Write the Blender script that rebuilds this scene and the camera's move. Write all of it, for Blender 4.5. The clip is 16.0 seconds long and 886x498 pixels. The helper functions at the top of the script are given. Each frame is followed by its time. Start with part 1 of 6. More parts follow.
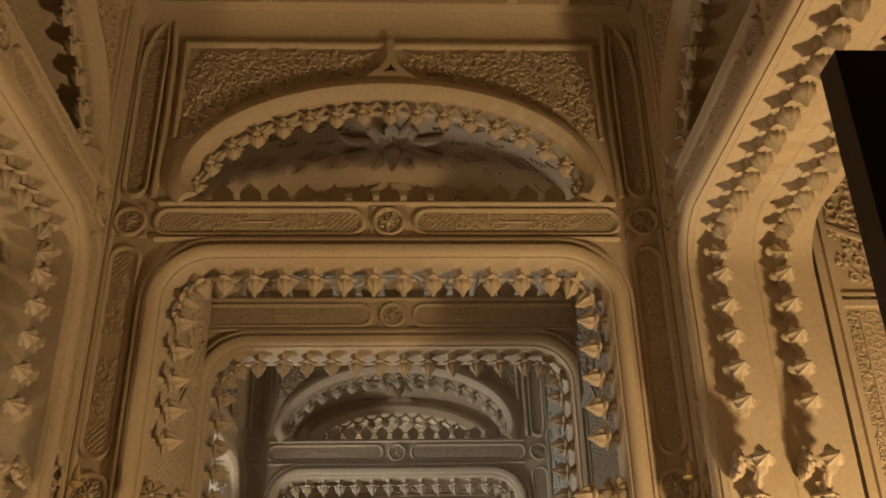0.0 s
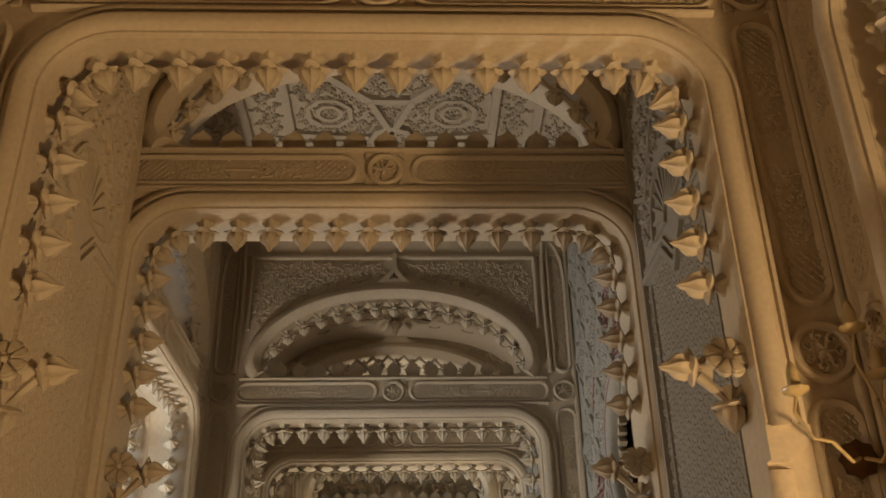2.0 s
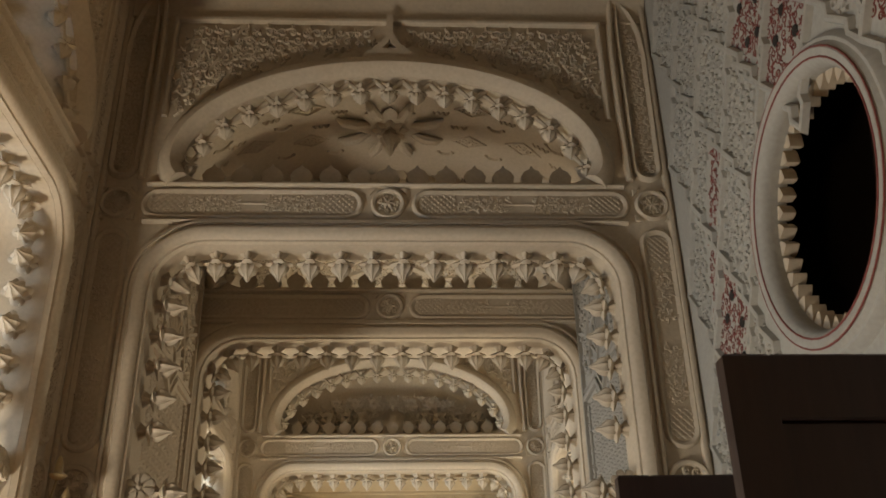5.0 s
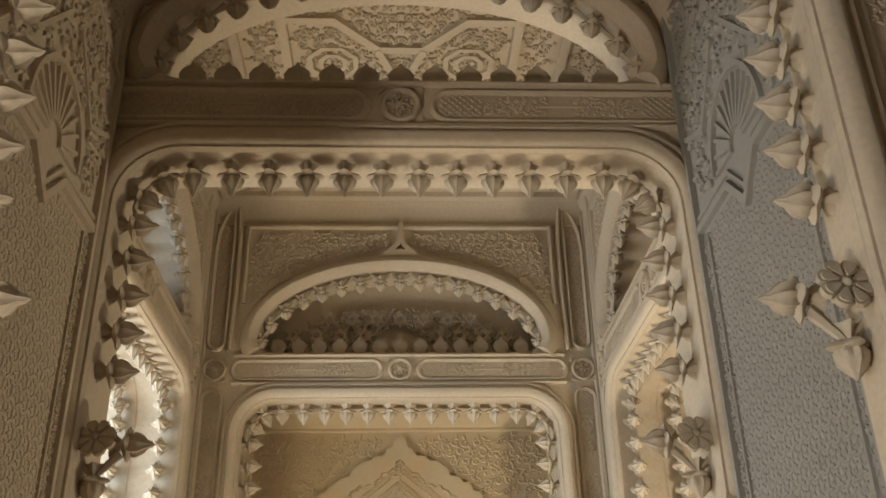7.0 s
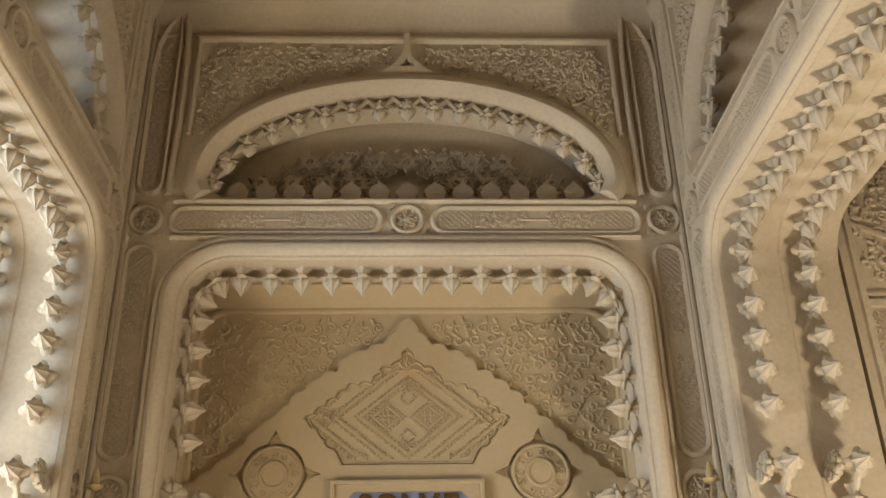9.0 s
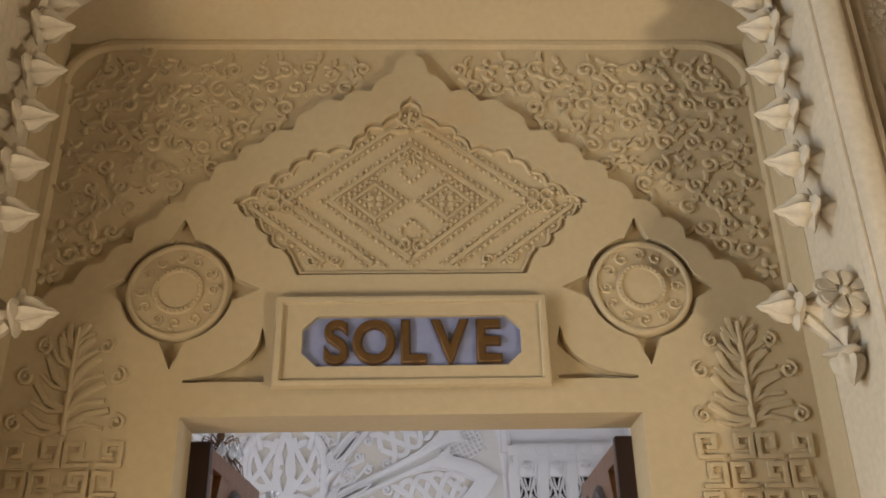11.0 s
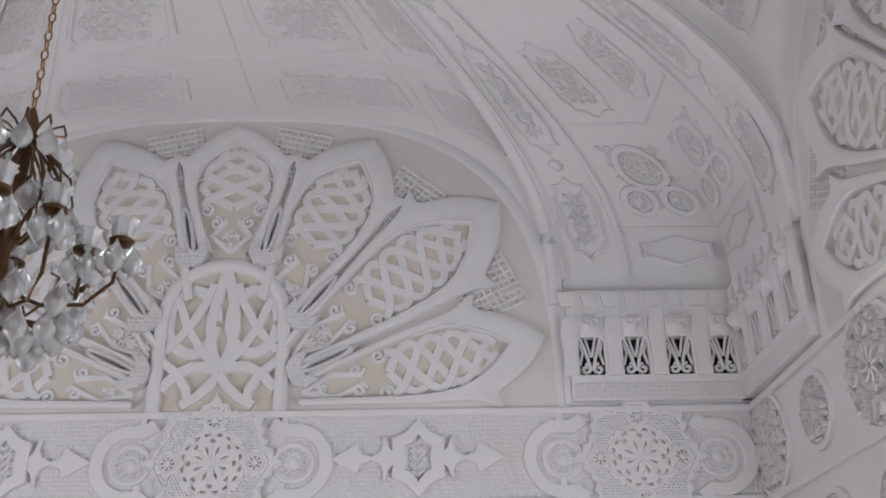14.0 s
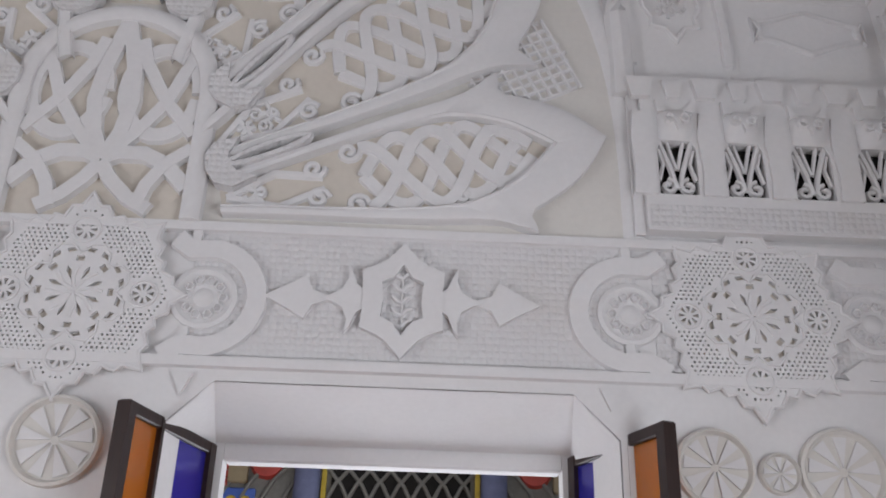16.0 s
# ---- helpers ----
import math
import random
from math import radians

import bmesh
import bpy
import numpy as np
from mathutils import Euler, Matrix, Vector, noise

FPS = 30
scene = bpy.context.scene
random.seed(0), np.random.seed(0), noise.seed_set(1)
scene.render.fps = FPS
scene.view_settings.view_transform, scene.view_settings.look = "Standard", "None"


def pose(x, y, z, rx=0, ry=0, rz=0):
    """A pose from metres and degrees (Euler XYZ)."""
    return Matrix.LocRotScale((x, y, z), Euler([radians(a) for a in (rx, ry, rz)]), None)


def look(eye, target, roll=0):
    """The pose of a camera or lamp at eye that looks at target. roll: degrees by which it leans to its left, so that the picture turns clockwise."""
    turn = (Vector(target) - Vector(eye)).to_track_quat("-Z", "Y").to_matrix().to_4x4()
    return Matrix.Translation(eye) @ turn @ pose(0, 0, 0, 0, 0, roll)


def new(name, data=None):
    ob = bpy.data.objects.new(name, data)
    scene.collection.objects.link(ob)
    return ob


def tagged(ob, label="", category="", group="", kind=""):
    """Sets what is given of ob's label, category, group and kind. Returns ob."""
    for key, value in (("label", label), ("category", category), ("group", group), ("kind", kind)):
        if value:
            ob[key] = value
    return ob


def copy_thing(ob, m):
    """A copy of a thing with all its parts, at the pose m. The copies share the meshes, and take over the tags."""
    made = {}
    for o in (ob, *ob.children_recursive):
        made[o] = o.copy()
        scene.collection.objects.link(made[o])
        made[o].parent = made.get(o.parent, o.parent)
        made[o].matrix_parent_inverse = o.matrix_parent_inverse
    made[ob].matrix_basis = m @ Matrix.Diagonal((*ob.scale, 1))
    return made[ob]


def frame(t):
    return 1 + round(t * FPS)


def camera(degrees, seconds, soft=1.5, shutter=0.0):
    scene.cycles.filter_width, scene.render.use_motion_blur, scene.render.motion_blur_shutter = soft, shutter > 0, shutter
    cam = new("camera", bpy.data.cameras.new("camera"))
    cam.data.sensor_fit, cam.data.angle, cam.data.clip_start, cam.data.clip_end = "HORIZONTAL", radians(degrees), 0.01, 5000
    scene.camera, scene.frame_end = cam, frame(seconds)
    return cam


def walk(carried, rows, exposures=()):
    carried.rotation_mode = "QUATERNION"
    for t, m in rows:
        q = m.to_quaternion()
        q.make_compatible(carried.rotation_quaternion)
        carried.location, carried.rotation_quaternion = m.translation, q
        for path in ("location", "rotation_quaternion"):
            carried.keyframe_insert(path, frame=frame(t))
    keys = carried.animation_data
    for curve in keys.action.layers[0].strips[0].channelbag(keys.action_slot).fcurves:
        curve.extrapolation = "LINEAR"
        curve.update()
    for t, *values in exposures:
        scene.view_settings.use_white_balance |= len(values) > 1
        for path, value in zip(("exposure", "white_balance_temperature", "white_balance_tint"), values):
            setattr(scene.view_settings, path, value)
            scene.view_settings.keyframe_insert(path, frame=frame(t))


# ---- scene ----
cam = camera(50.5, 16.0, soft=1.8)
METRES, EYE, TILT, LEAN, TURN = 14.0, 1.5, -1.0, 0.0, -2.45
ROWS = [
    (0.0, 0.0, 0.0, 0.0, 0.56, 28.58, 1.02),
    (0.5, -0.0009, 0.0241, 0.0006, 0.55, 28.52, 1.08),
    (1.0, -0.003, 0.049, 0.0023, 0.59, 28.46, 1.08),
    (1.5, -0.0031, 0.0761, 0.0026, 0.6, 28.45, 1.06),
    (2.0, -0.004, 0.105, 0.0028, 0.54, 28.39, 1.06),
    (2.5, -0.0051, 0.1333, 0.0042, 0.44, 28.33, 1.08),
    (3.0, -0.005, 0.1621, 0.0049, 0.3, 28.29, 1.04),
    (5.5, -0.0168, 0.3149, 0.0088, -0.01, 28.15, 1.08),
    (6.0, -0.0188, 0.3472, 0.0099, 0.0, 28.1, 1.08),
    (6.5, -0.0219, 0.3803, 0.0113, 0.05, 28.06, 1.08),
    (7.0, -0.0236, 0.4136, 0.0122, 0.11, 28.03, 1.09),
    (7.5, -0.0273, 0.4479, 0.012, 0.16, 28.06, 1.1),
    (8.0, -0.0277, 0.4811, 0.0119, 0.2, 28.05, 1.1),
    (10.5, -0.034, 0.6488, 0.0185, 0.9, 27.04, 1.12),
    (11.0, -0.0348, 0.6822, 0.0188, 0.99, 26.9, 1.12),
    (11.5, -0.0367, 0.715, 0.0191, 1.0, 26.95, 1.18),
    (12.0, -0.0366, 0.7468, 0.0183, 1.12, 26.98, 1.16),
    (12.5, -0.0383, 0.7774, 0.0176, 1.17, 27.0, 1.16),
    (13.0, -0.0401, 0.8092, 0.0167, 1.25, 26.98, 1.11),
    (13.5, -0.0401, 0.8401, 0.0156, 1.36, 26.98, 1.08),
    (14.0, -0.0421, 0.8709, 0.0142, 1.48, 27.01, 1.08),
    (14.5, -0.0435, 0.9017, 0.0138, 1.35, 26.99, 0.83),
    (15.0, -0.0451, 0.9336, 0.0138, 0.81, 26.91, 0.04),
    (15.5, -0.046, 0.966, 0.0151, 0.47, 26.7, -0.84),
    (16.0, -0.0456, 0.9977, 0.0165, 0.15, 26.35, -1.58),
]
walk(cam, [(t, pose(0, 0, EYE, TILT, LEAN, TURN) @ pose(METRES * x, METRES * y, METRES * z, 90 + pitch, roll, yaw)) for t, x, y, z, yaw, pitch, roll in ROWS])

# ---- light ----
XC = -0.082                                  # the corridor's middle line
SKY = bpy.data.worlds.new("sky")
scene.world = SKY
SKY.use_nodes = True
_n = SKY.node_tree.nodes
_sky = _n.new("ShaderNodeTexSky")
_sky.sky_type, _sky.sun_disc = "NISHITA", False
_sky.sun_elevation, _sky.sun_rotation = radians(40), radians(250)
SKY.node_tree.links.new(_sky.outputs[0], _n["Background"].inputs[0])
_n["Background"].inputs[1].default_value = 0.12


def area(name, eye, target, size, size_y, watts, colour):
    lamp = bpy.data.lights.new(name, "AREA")
    lamp.shape, lamp.size, lamp.size_y, lamp.energy, lamp.color = "RECTANGLE", size, size_y, watts, colour
    ob = new(name, lamp)
    ob.matrix_world = look(eye, target)
    return ob


WARM, CREAM, COOL, DAY = (1.0, 0.64, 0.30), (1.0, 0.85, 0.62), (0.76, 0.88, 1.0), (0.90, 0.925, 1.0)
area("unseen_side_light", (1.78, 2.22, 0.85), (0.0, 3.8, 4.5), 0.20, 0.20, 56, WARM)
area("unseen_side_light", (1.82, 9.86, 0.95), (0.2, 10.4, 4.5), 0.20, 0.20, 43, CREAM)
# soft cream fill added on the left for the last bay's dim right side
area("unseen_side_light", (-2.02, 9.95, 0.80), (0.6, 10.8, 4.6), 1.0, 0.8, 46, CREAM)
area("unseen_side_light", (-2.05, 6.10, 0.45), (0.4, 7.4, 4.0), 0.32, 0.32, 60, (1.0, 0.87, 0.70))
# warm fill added in place of bounced light in the first bay
area("unseen_side_light", (-2.02, 2.30, 0.80), (0.6, 3.3, 4.6), 0.30, 0.30, 18, WARM)
area("daylight_panel", (-3.02, 6.22, 2.15), (-0.9, 7.3, 2.7), 1.0, 2.4, 32, COOL)
area("daylight_panel", (-3.02, 10.08, 2.15), (-0.9, 11.2, 2.7), 1.0, 2.4, 95, COOL)
# two lamps in assumed, unseen low windows light the white room
area("daylight_panel", (-3.52, 14.2, 1.30), (0, 14.8, 2.9), 1.5, 1.5, 52, DAY)
area("daylight_panel", (1.44, 14.1, 1.30), (-1.5, 14.9, 2.9), 1.5, 1.5, 46, DAY)
# lamp added in the far room to brighten the doorway; no window there
area("daylight_panel", (-0.1, 17.9, 1.3), (-0.1, 16.0, 1.6), 1.2, 1.4, 30, DAY)


# ---- materials ----
def stucco(name, colour, spread=0.10, grain=0.0025, rough=0.85, cells=0.0, stains=(0.55, 0.40, 0.20), stain=0.25, mottle=0.30):
    m = bpy.data.materials.new(name)
    m.use_nodes = True
    nt = m.node_tree
    N, Lk = nt.nodes, nt.links.new
    b = N["Principled BSDF"]
    b.inputs["Roughness"].default_value = rough
    geo = N.new("ShaderNodeNewGeometry")
    big, fine, blot = N.new("ShaderNodeTexNoise"), N.new("ShaderNodeTexNoise"), N.new("ShaderNodeTexNoise")
    big.inputs["Scale"].default_value, big.inputs["Detail"].default_value = 2.2, 5
    fine.inputs["Scale"].default_value, fine.inputs["Detail"].default_value = 55, 6
    blot.inputs["Scale"].default_value, blot.inputs["Detail"].default_value = 0.9, 8
    blot.inputs["Roughness"].default_value = 0.65
    for t in (big, fine, blot):
        Lk(geo.outputs["Position"], t.inputs["Vector"])
    mix = N.new("ShaderNodeMix")
    mix.data_type = "RGBA"
    mix.inputs["A"].default_value = (*[c * (1 - spread * 1.6) for c in colour], 1)
    mix.inputs["B"].default_value = (*[min(1, c * (1 + spread)) for c in colour], 1)
    Lk(big.outputs["Fac"], mix.inputs["Factor"])
    mul = N.new("ShaderNodeMix")
    mul.data_type, mul.blend_type = "RGBA", "MULTIPLY"
    mul.inputs["Factor"].default_value = mottle
    Lk(mix.outputs["Result"], mul.inputs["A"])
    Lk(fine.outputs["Fac"], mul.inputs["B"])
    ramp = N.new("ShaderNodeValToRGB")
    ramp.color_ramp.elements[0].position, ramp.color_ramp.elements[1].position = 0.55, 0.75
    ramp.color_ramp.elements[1].color = (stain, stain, stain, 1)
    Lk(blot.outputs["Fac"], ramp.inputs["Fac"])
    st = N.new("ShaderNodeMix")
    st.data_type = "RGBA"
    st.inputs["B"].default_value = (*[s * c for s, c in zip(stains, colour)], 1)
    Lk(ramp.outputs["Color"], st.inputs["Factor"])
    Lk(mul.outputs["Result"], st.inputs["A"])
    Lk(st.outputs["Result"], b.inputs["Base Color"])
    bump = N.new("ShaderNodeBump")
    bump.inputs["Distance"].default_value, bump.inputs["Strength"].default_value = grain, 0.6
    Lk(fine.outputs["Fac"], bump.inputs["Height"])
    last = bump
    if cells:
        vor = N.new("ShaderNodeTexVoronoi")
        vor.inputs["Scale"].default_value, vor.inputs["Randomness"].default_value = 1 / cells, 0.25
        Lk(geo.outputs["Position"], vor.inputs["Vector"])
        b2 = N.new("ShaderNodeBump")
        b2.invert = True
        b2.inputs["Distance"].default_value, b2.inputs["Strength"].default_value = cells * 0.5, 0.8
        Lk(vor.outputs["Distance"], b2.inputs["Height"])
        Lk(bump.outputs["Normal"], b2.inputs["Normal"])
        last = b2
    Lk(last.outputs["Normal"], b.inputs["Normal"])
    return m


def plain(name, colour, rough=0.5, metal=0.0, grain=0.0, scale=(20, 20, 20), spread=0.35, **more):
    m = bpy.data.materials.new(name)
    m.use_nodes = True
    nt = m.node_tree
    N, Lk = nt.nodes, nt.links.new
    b = N["Principled BSDF"]
    b.inputs["Roughness"].default_value, b.inputs["Metallic"].default_value = rough, metal
    b.inputs["Base Color"].default_value = (*colour, 1)
    for key, value in more.items():
        b.inputs[key.replace("_", " ")].default_value = value
    if grain:
        co, mp, no = N.new("ShaderNodeTexCoord"), N.new("ShaderNodeMapping"), N.new("ShaderNodeTexNoise")
        mp.inputs["Scale"].default_value = scale
        no.inputs["Scale"].default_value, no.inputs["Detail"].default_value = 1.0, 6
        Lk(co.outputs["Object"], mp.inputs["Vector"])
        Lk(mp.outputs["Vector"], no.inputs["Vector"])
        mix = N.new("ShaderNodeMix")
        mix.data_type = "RGBA"
        mix.inputs["A"].default_value = (*[c * (1 - spread) for c in colour], 1)
        mix.inputs["B"].default_value = (*[min(1, c * (1 + spread)) for c in colour], 1)
        Lk(no.outputs["Fac"], mix.inputs["Factor"])
        Lk(mix.outputs["Result"], b.inputs["Base Color"])
        bump = N.new("ShaderNodeBump")
        bump.inputs["Distance"].default_value = grain
        Lk(no.outputs["Fac"], bump.inputs["Height"])
        Lk(bump.outputs["Normal"], b.inputs["Normal"])
    return m


IVORY = stucco("ivory_stucco", (0.62, 0.53, 0.40))
FIELD = stucco("ivory_relief_ground", (0.57, 0.48, 0.355))
BUD = stucco("ivory_bud", (0.60, 0.52, 0.40), grain=0.0035)
YELLOW = stucco("yellow_stucco", (0.48, 0.380, 0.235), mottle=0.15, grain=0.0012, stains=(0.95, 0.72, 0.38), stain=0.55)
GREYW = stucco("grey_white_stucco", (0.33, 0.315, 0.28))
CELADON = stucco("pale_green_grey_stucco", (0.44, 0.43, 0.385))
WHITE = stucco("white_stucco", (0.80, 0.79, 0.79), spread=0.05, grain=0.0010, mottle=0.08, stains=(0.9, 0.84, 0.72))
WFIELD = stucco("white_relief_ground", (0.71, 0.655, 0.575), spread=0.07, mottle=0.10, grain=0.001, stains=(0.85, 0.78, 0.68), stain=0.5)
CREAMW = stucco("cream_white_ground", (0.755, 0.73, 0.685), spread=0.06, mottle=0.10, grain=0.001, stains=(0.88, 0.82, 0.72), stain=0.4)
HONEY = stucco("white_honeycomb", (0.76, 0.75, 0.75), spread=0.05, mottle=0.08, grain=0.004, cells=0.021)
RED = plain("faded_red_paint", (0.19, 0.050, 0.042), 0.8, grain=0.001, scale=(60, 60, 60))
# near-black; on sheets behind openings it paints their unlit depth
DARK = plain("near_black_matt", (0.02, 0.017, 0.015), 0.9, grain=0.001)
BLUE = plain("slate_blue_paint", (0.20, 0.22, 0.36), 0.7, grain=0.0006, scale=(30, 30, 30), spread=0.25)
GILT = plain("tarnished_gilt", (0.15, 0.080, 0.027), 0.45, 0.55, grain=0.001, scale=(50, 50, 50))
BRONZE = plain("dark_bronze", (0.13, 0.070, 0.035), 0.42, 0.8, grain=0.0005, scale=(40, 40, 40))
WAXY = plain("cream_candle", (0.44, 0.34, 0.18), 0.28, grain=0.0004, scale=(40, 40, 40))
BRASS = plain("old_brass", (0.34, 0.19, 0.06), 0.35, 0.9, grain=0.0005, scale=(40, 40, 40))
WOOD = plain("varnished_walnut", (0.135, 0.056, 0.018), 0.38, grain=0.0012, scale=(60, 60, 5), spread=0.5)
DARKWOOD = plain("dark_stained_wood", (0.026, 0.012, 0.010), 0.45, grain=0.001, scale=(50, 50, 4), spread=0.5)
MILK = plain("frosted_glass", (0.66, 0.74, 0.80), 0.35, grain=0.001, scale=(5, 5, 4), spread=0.2, Transmission_Weight=0.45)
CRYSTAL = plain("cut_crystal", (0.90, 0.91, 0.91), 0.14, Transmission_Weight=0.72, IOR=1.5)
TILE = plain("terracotta_tile", (0.25, 0.12, 0.07), 0.5, grain=0.001, scale=(3, 3, 3))
AMBER = plain("amber_glass", (0.75, 0.25, 0.03), 0.2, Transmission_Weight=0.6)
COBALT = plain("cobalt_glass", (0.06, 0.05, 0.55), 0.2, Transmission_Weight=0.5)
PRED = plain("red_glaze", (0.55, 0.07, 0.05), 0.4, grain=0.0005)
PYEL = plain("yellow_glaze", (0.80, 0.55, 0.06), 0.4, grain=0.0005)
PBLUE = plain("blue_glaze", (0.08, 0.16, 0.55), 0.4, grain=0.0005)


# ---- mesh tools ----
class Mesh:
    """Gathers vertices and faces. Flat work lies in u (x) and w (z); depth comes towards the viewer (-y)."""

    def __init__(self):
        self.v, self.f = [], []

    def grid(self, rows, closed=False, capped=False):
        k, n = len(self.v), len(rows[0])
        for r in rows:
            self.v.extend(r)
        for i in range(len(rows) - 1):
            for j in range(n if closed else n - 1):
                a, b = k + i * n + j, k + i * n + (j + 1) % n
                self.f.append((a, b, b + n, a + n))
        if capped:
            self.f.append(tuple(k + j for j in range(n))[::-1])
            self.f.append(tuple(k + (len(rows) - 1) * n + j for j in range(n)))
        return self

    def box(self, x0, x1, y0, y1, z0, z1, cut=0.0):
        c = min(cut, (x1 - x0) / 3, (y1 - y0) / 3, (z1 - z0) / 3)
        rows = [[(x0 + c, y0 + c, z0), (x1 - c, y0 + c, z0), (x1 - c, y1 - c, z0), (x0 + c, y1 - c, z0)]]
        if c > 0:
            for z in (z0 + c, z1 - c):
                rows.append([(x0, y0, z), (x1, y0, z), (x1, y1, z), (x0, y1, z)])
            rows.append([(p[0], p[1], z1) for p in rows[0]])
        else:
            rows.append([(p[0], p[1], z1) for p in rows[0]])
        return self.grid(rows, True, True)

    def sweep(self, path, profile, closed=False):
        """profile: (offset to the path's left, depth towards the viewer)."""
        p = np.array(path, float)
        n = len(p)
        before = np.roll(p, 1, 0) if closed else np.vstack([p[:1] * 2 - p[1:2], p[:-1]])
        after = np.roll(p, -1, 0) if closed else np.vstack([p[1:], p[-1:] * 2 - p[-2:-1]])
        e1, e2 = p - before, after - p
        e1 /= np.maximum(np.linalg.norm(e1, axis=1), 1e-9)[:, None]
        e2 /= np.maximum(np.linalg.norm(e2, axis=1), 1e-9)[:, None]
        n1, n2 = np.stack([-e1[:, 1], e1[:, 0]], 1), np.stack([-e2[:, 1], e2[:, 0]], 1)
        m = n1 + n2
        m /= np.maximum((m * n1).sum(1), 0.5)[:, None]
        rows = [[(p[i, 0] + m[i, 0] * o, -d, p[i, 1] + m[i, 1] * o) for o, d in profile] for i in range(n)]
        if closed:
            rows.append(rows[0])
        k = len(self.v)
        self.grid(rows)
        if not closed:
            m = len(profile)
            self.f.append(tuple(range(k + m - 1, k - 1, -1)))
            self.f.append(tuple(k + (n - 1) * m + c for c in range(m)))
        return self

    def ribbon(self, path, width, height, base=0.0, closed=False):
        w, h = width / 2, height
        return self.sweep(path, [(w, base), (w * 0.62, base + h * 0.85), (0, base + h), (-w * 0.62, base + h * 0.85), (-w, base)], closed)

    def strap(self, path, width, height, base=0.0, closed=False):
        w = width / 2
        return self.sweep(path, [(w, base), (w * 0.86, base + height), (-w * 0.86, base + height), (-w, base)], closed)

    def woven(self, path, width, height, base, lift):
        """A flat band whose height swings along its way, as in a plait; lift: added depth at each place."""
        k = len(self.v)
        self.strap(path, width, height, base)
        for i, extra in enumerate(lift):
            for j in (1, 2):
                x, y, z = self.v[k + 4 * i + j]
                self.v[k + 4 * i + j] = (x, y - extra, z)
        return self

    def lathe(self, profile, n=12, lobes=0, deep=0.0, centre=(0, 0, 0), axis="z"):
        rows = []
        for t, r in profile:
            row = []
            for j in range(n):
                a = 2 * math.pi * j / n
                q = r * (1 + deep * math.cos(lobes * a)) if lobes else r
                c = (q * math.cos(a), q * math.sin(a), t)
                if axis == "y":
                    c = (c[0], -t, c[1])
                row.append((c[0] + centre[0], c[1] + centre[1], c[2] + centre[2]))
            rows.append(row)
        return self.grid(rows, True, True)

    def disc(self, u, w, profile, n=20, lobes=0, deep=0.0):
        """A turned boss on the wall: profile of (depth, radius)."""
        return self.lathe(profile, n, lobes, deep, (u, 0, w), "y")

    def tube(self, path, r, n=6):
        p = [Vector(q) for q in path]
        rows = []
        for i, q in enumerate(p):
            d = (p[min(i + 1, len(p) - 1)] - p[max(i - 1, 0)]).normalized()
            a = d.orthogonal().normalized() if abs(d.z) > 0.95 else d.cross(Vector((0, 0, 1))).normalized()
            b = d.cross(a)
            rr = r(i / (len(p) - 1)) if callable(r) else r
            rows.append([tuple(q + (a * math.cos(2 * math.pi * k / n) + b * math.sin(2 * math.pi * k / n)) * rr) for k in range(n)])
        return self.grid(rows, True, True)

    def plate(self, outline, holes, front, back):
        """A flat slab of that outline with holes through it, from depth back to depth front."""
        bm = bmesh.new()
        for loop in (outline, *holes):
            vs = [bm.verts.new((u, 0, w)) for u, w in loop]
            for i in range(len(vs)):
                bm.edges.new((vs[i], vs[(i + 1) % len(vs)]))
        bmesh.ops.triangle_fill(bm, use_beauty=True, edges=bm.edges[:])
        bm.verts.index_update()
        co = [(v.co.x, v.co.z) for v in bm.verts]
        tris = [[v.index for v in f.verts] for f in bm.faces]
        bm.free()
        k, n = len(self.v), len(co)
        self.v += [(u, -front, w) for u, w in co] + [(u, -back, w) for u, w in co]
        for t in tris:
            a, b, c = (co[i] for i in t)
            if (b[0] - a[0]) * (c[1] - a[1]) - (b[1] - a[1]) * (c[0] - a[0]) < 0:
                t = t[::-1]
            self.f.append(tuple(k + i for i in t))
            self.f.append(tuple(k + n + i for i in t[::-1]))
        s = k
        for loop in (outline, *holes):
            m = len(loop)
            for i in range(m):
                a, b = s + i, s + (i + 1) % m
                self.f.append((a, b, b + n, a + n))
            s += m
        return self

    def data(self, name, mat, smooth=True):
        me = bpy.data.meshes.new(name)
        me.from_pydata([tuple(float(c) for c in p) for p in self.v], [], self.f)
        me.materials.append(mat)
        bm = bmesh.new()
        bm.from_mesh(me)
        bmesh.ops.recalc_face_normals(bm, faces=bm.faces[:])
        bm.to_mesh(me)
        bm.free()
        if smooth:
            me.polygons.foreach_set("use_smooth", [True] * len(me.polygons))
            me.set_sharp_from_angle(angle=radians(42))
        me.update()
        return me


def thing(name, label, category, m=None, group="", kind=""):
    ob = tagged(new(name), label, category, group, kind)
    ob.matrix_world = m or Matrix()
    return ob


def part(name, mesh, mat, parent, label="", m=None):
    ob = new(name, mesh if isinstance(mesh, bpy.types.Mesh) else mesh.data(name, mat))
    ob.parent = parent
    if m is not None:
        ob.matrix_local = m
    return tagged(ob, label)


def arc(cu, cw, r, a0, a1, n=12, rw=None):
    rw = rw or r
    return [(cu + r * math.cos(radians(a0 + (a1 - a0) * i / n)), cw + rw * math.sin(radians(a0 + (a1 - a0) * i / n))) for i in range(n + 1)]


def ring(cu, cw, r, n=24, rw=None):
    return arc(cu, cw, r, 0, 360, n, rw)[:-1]


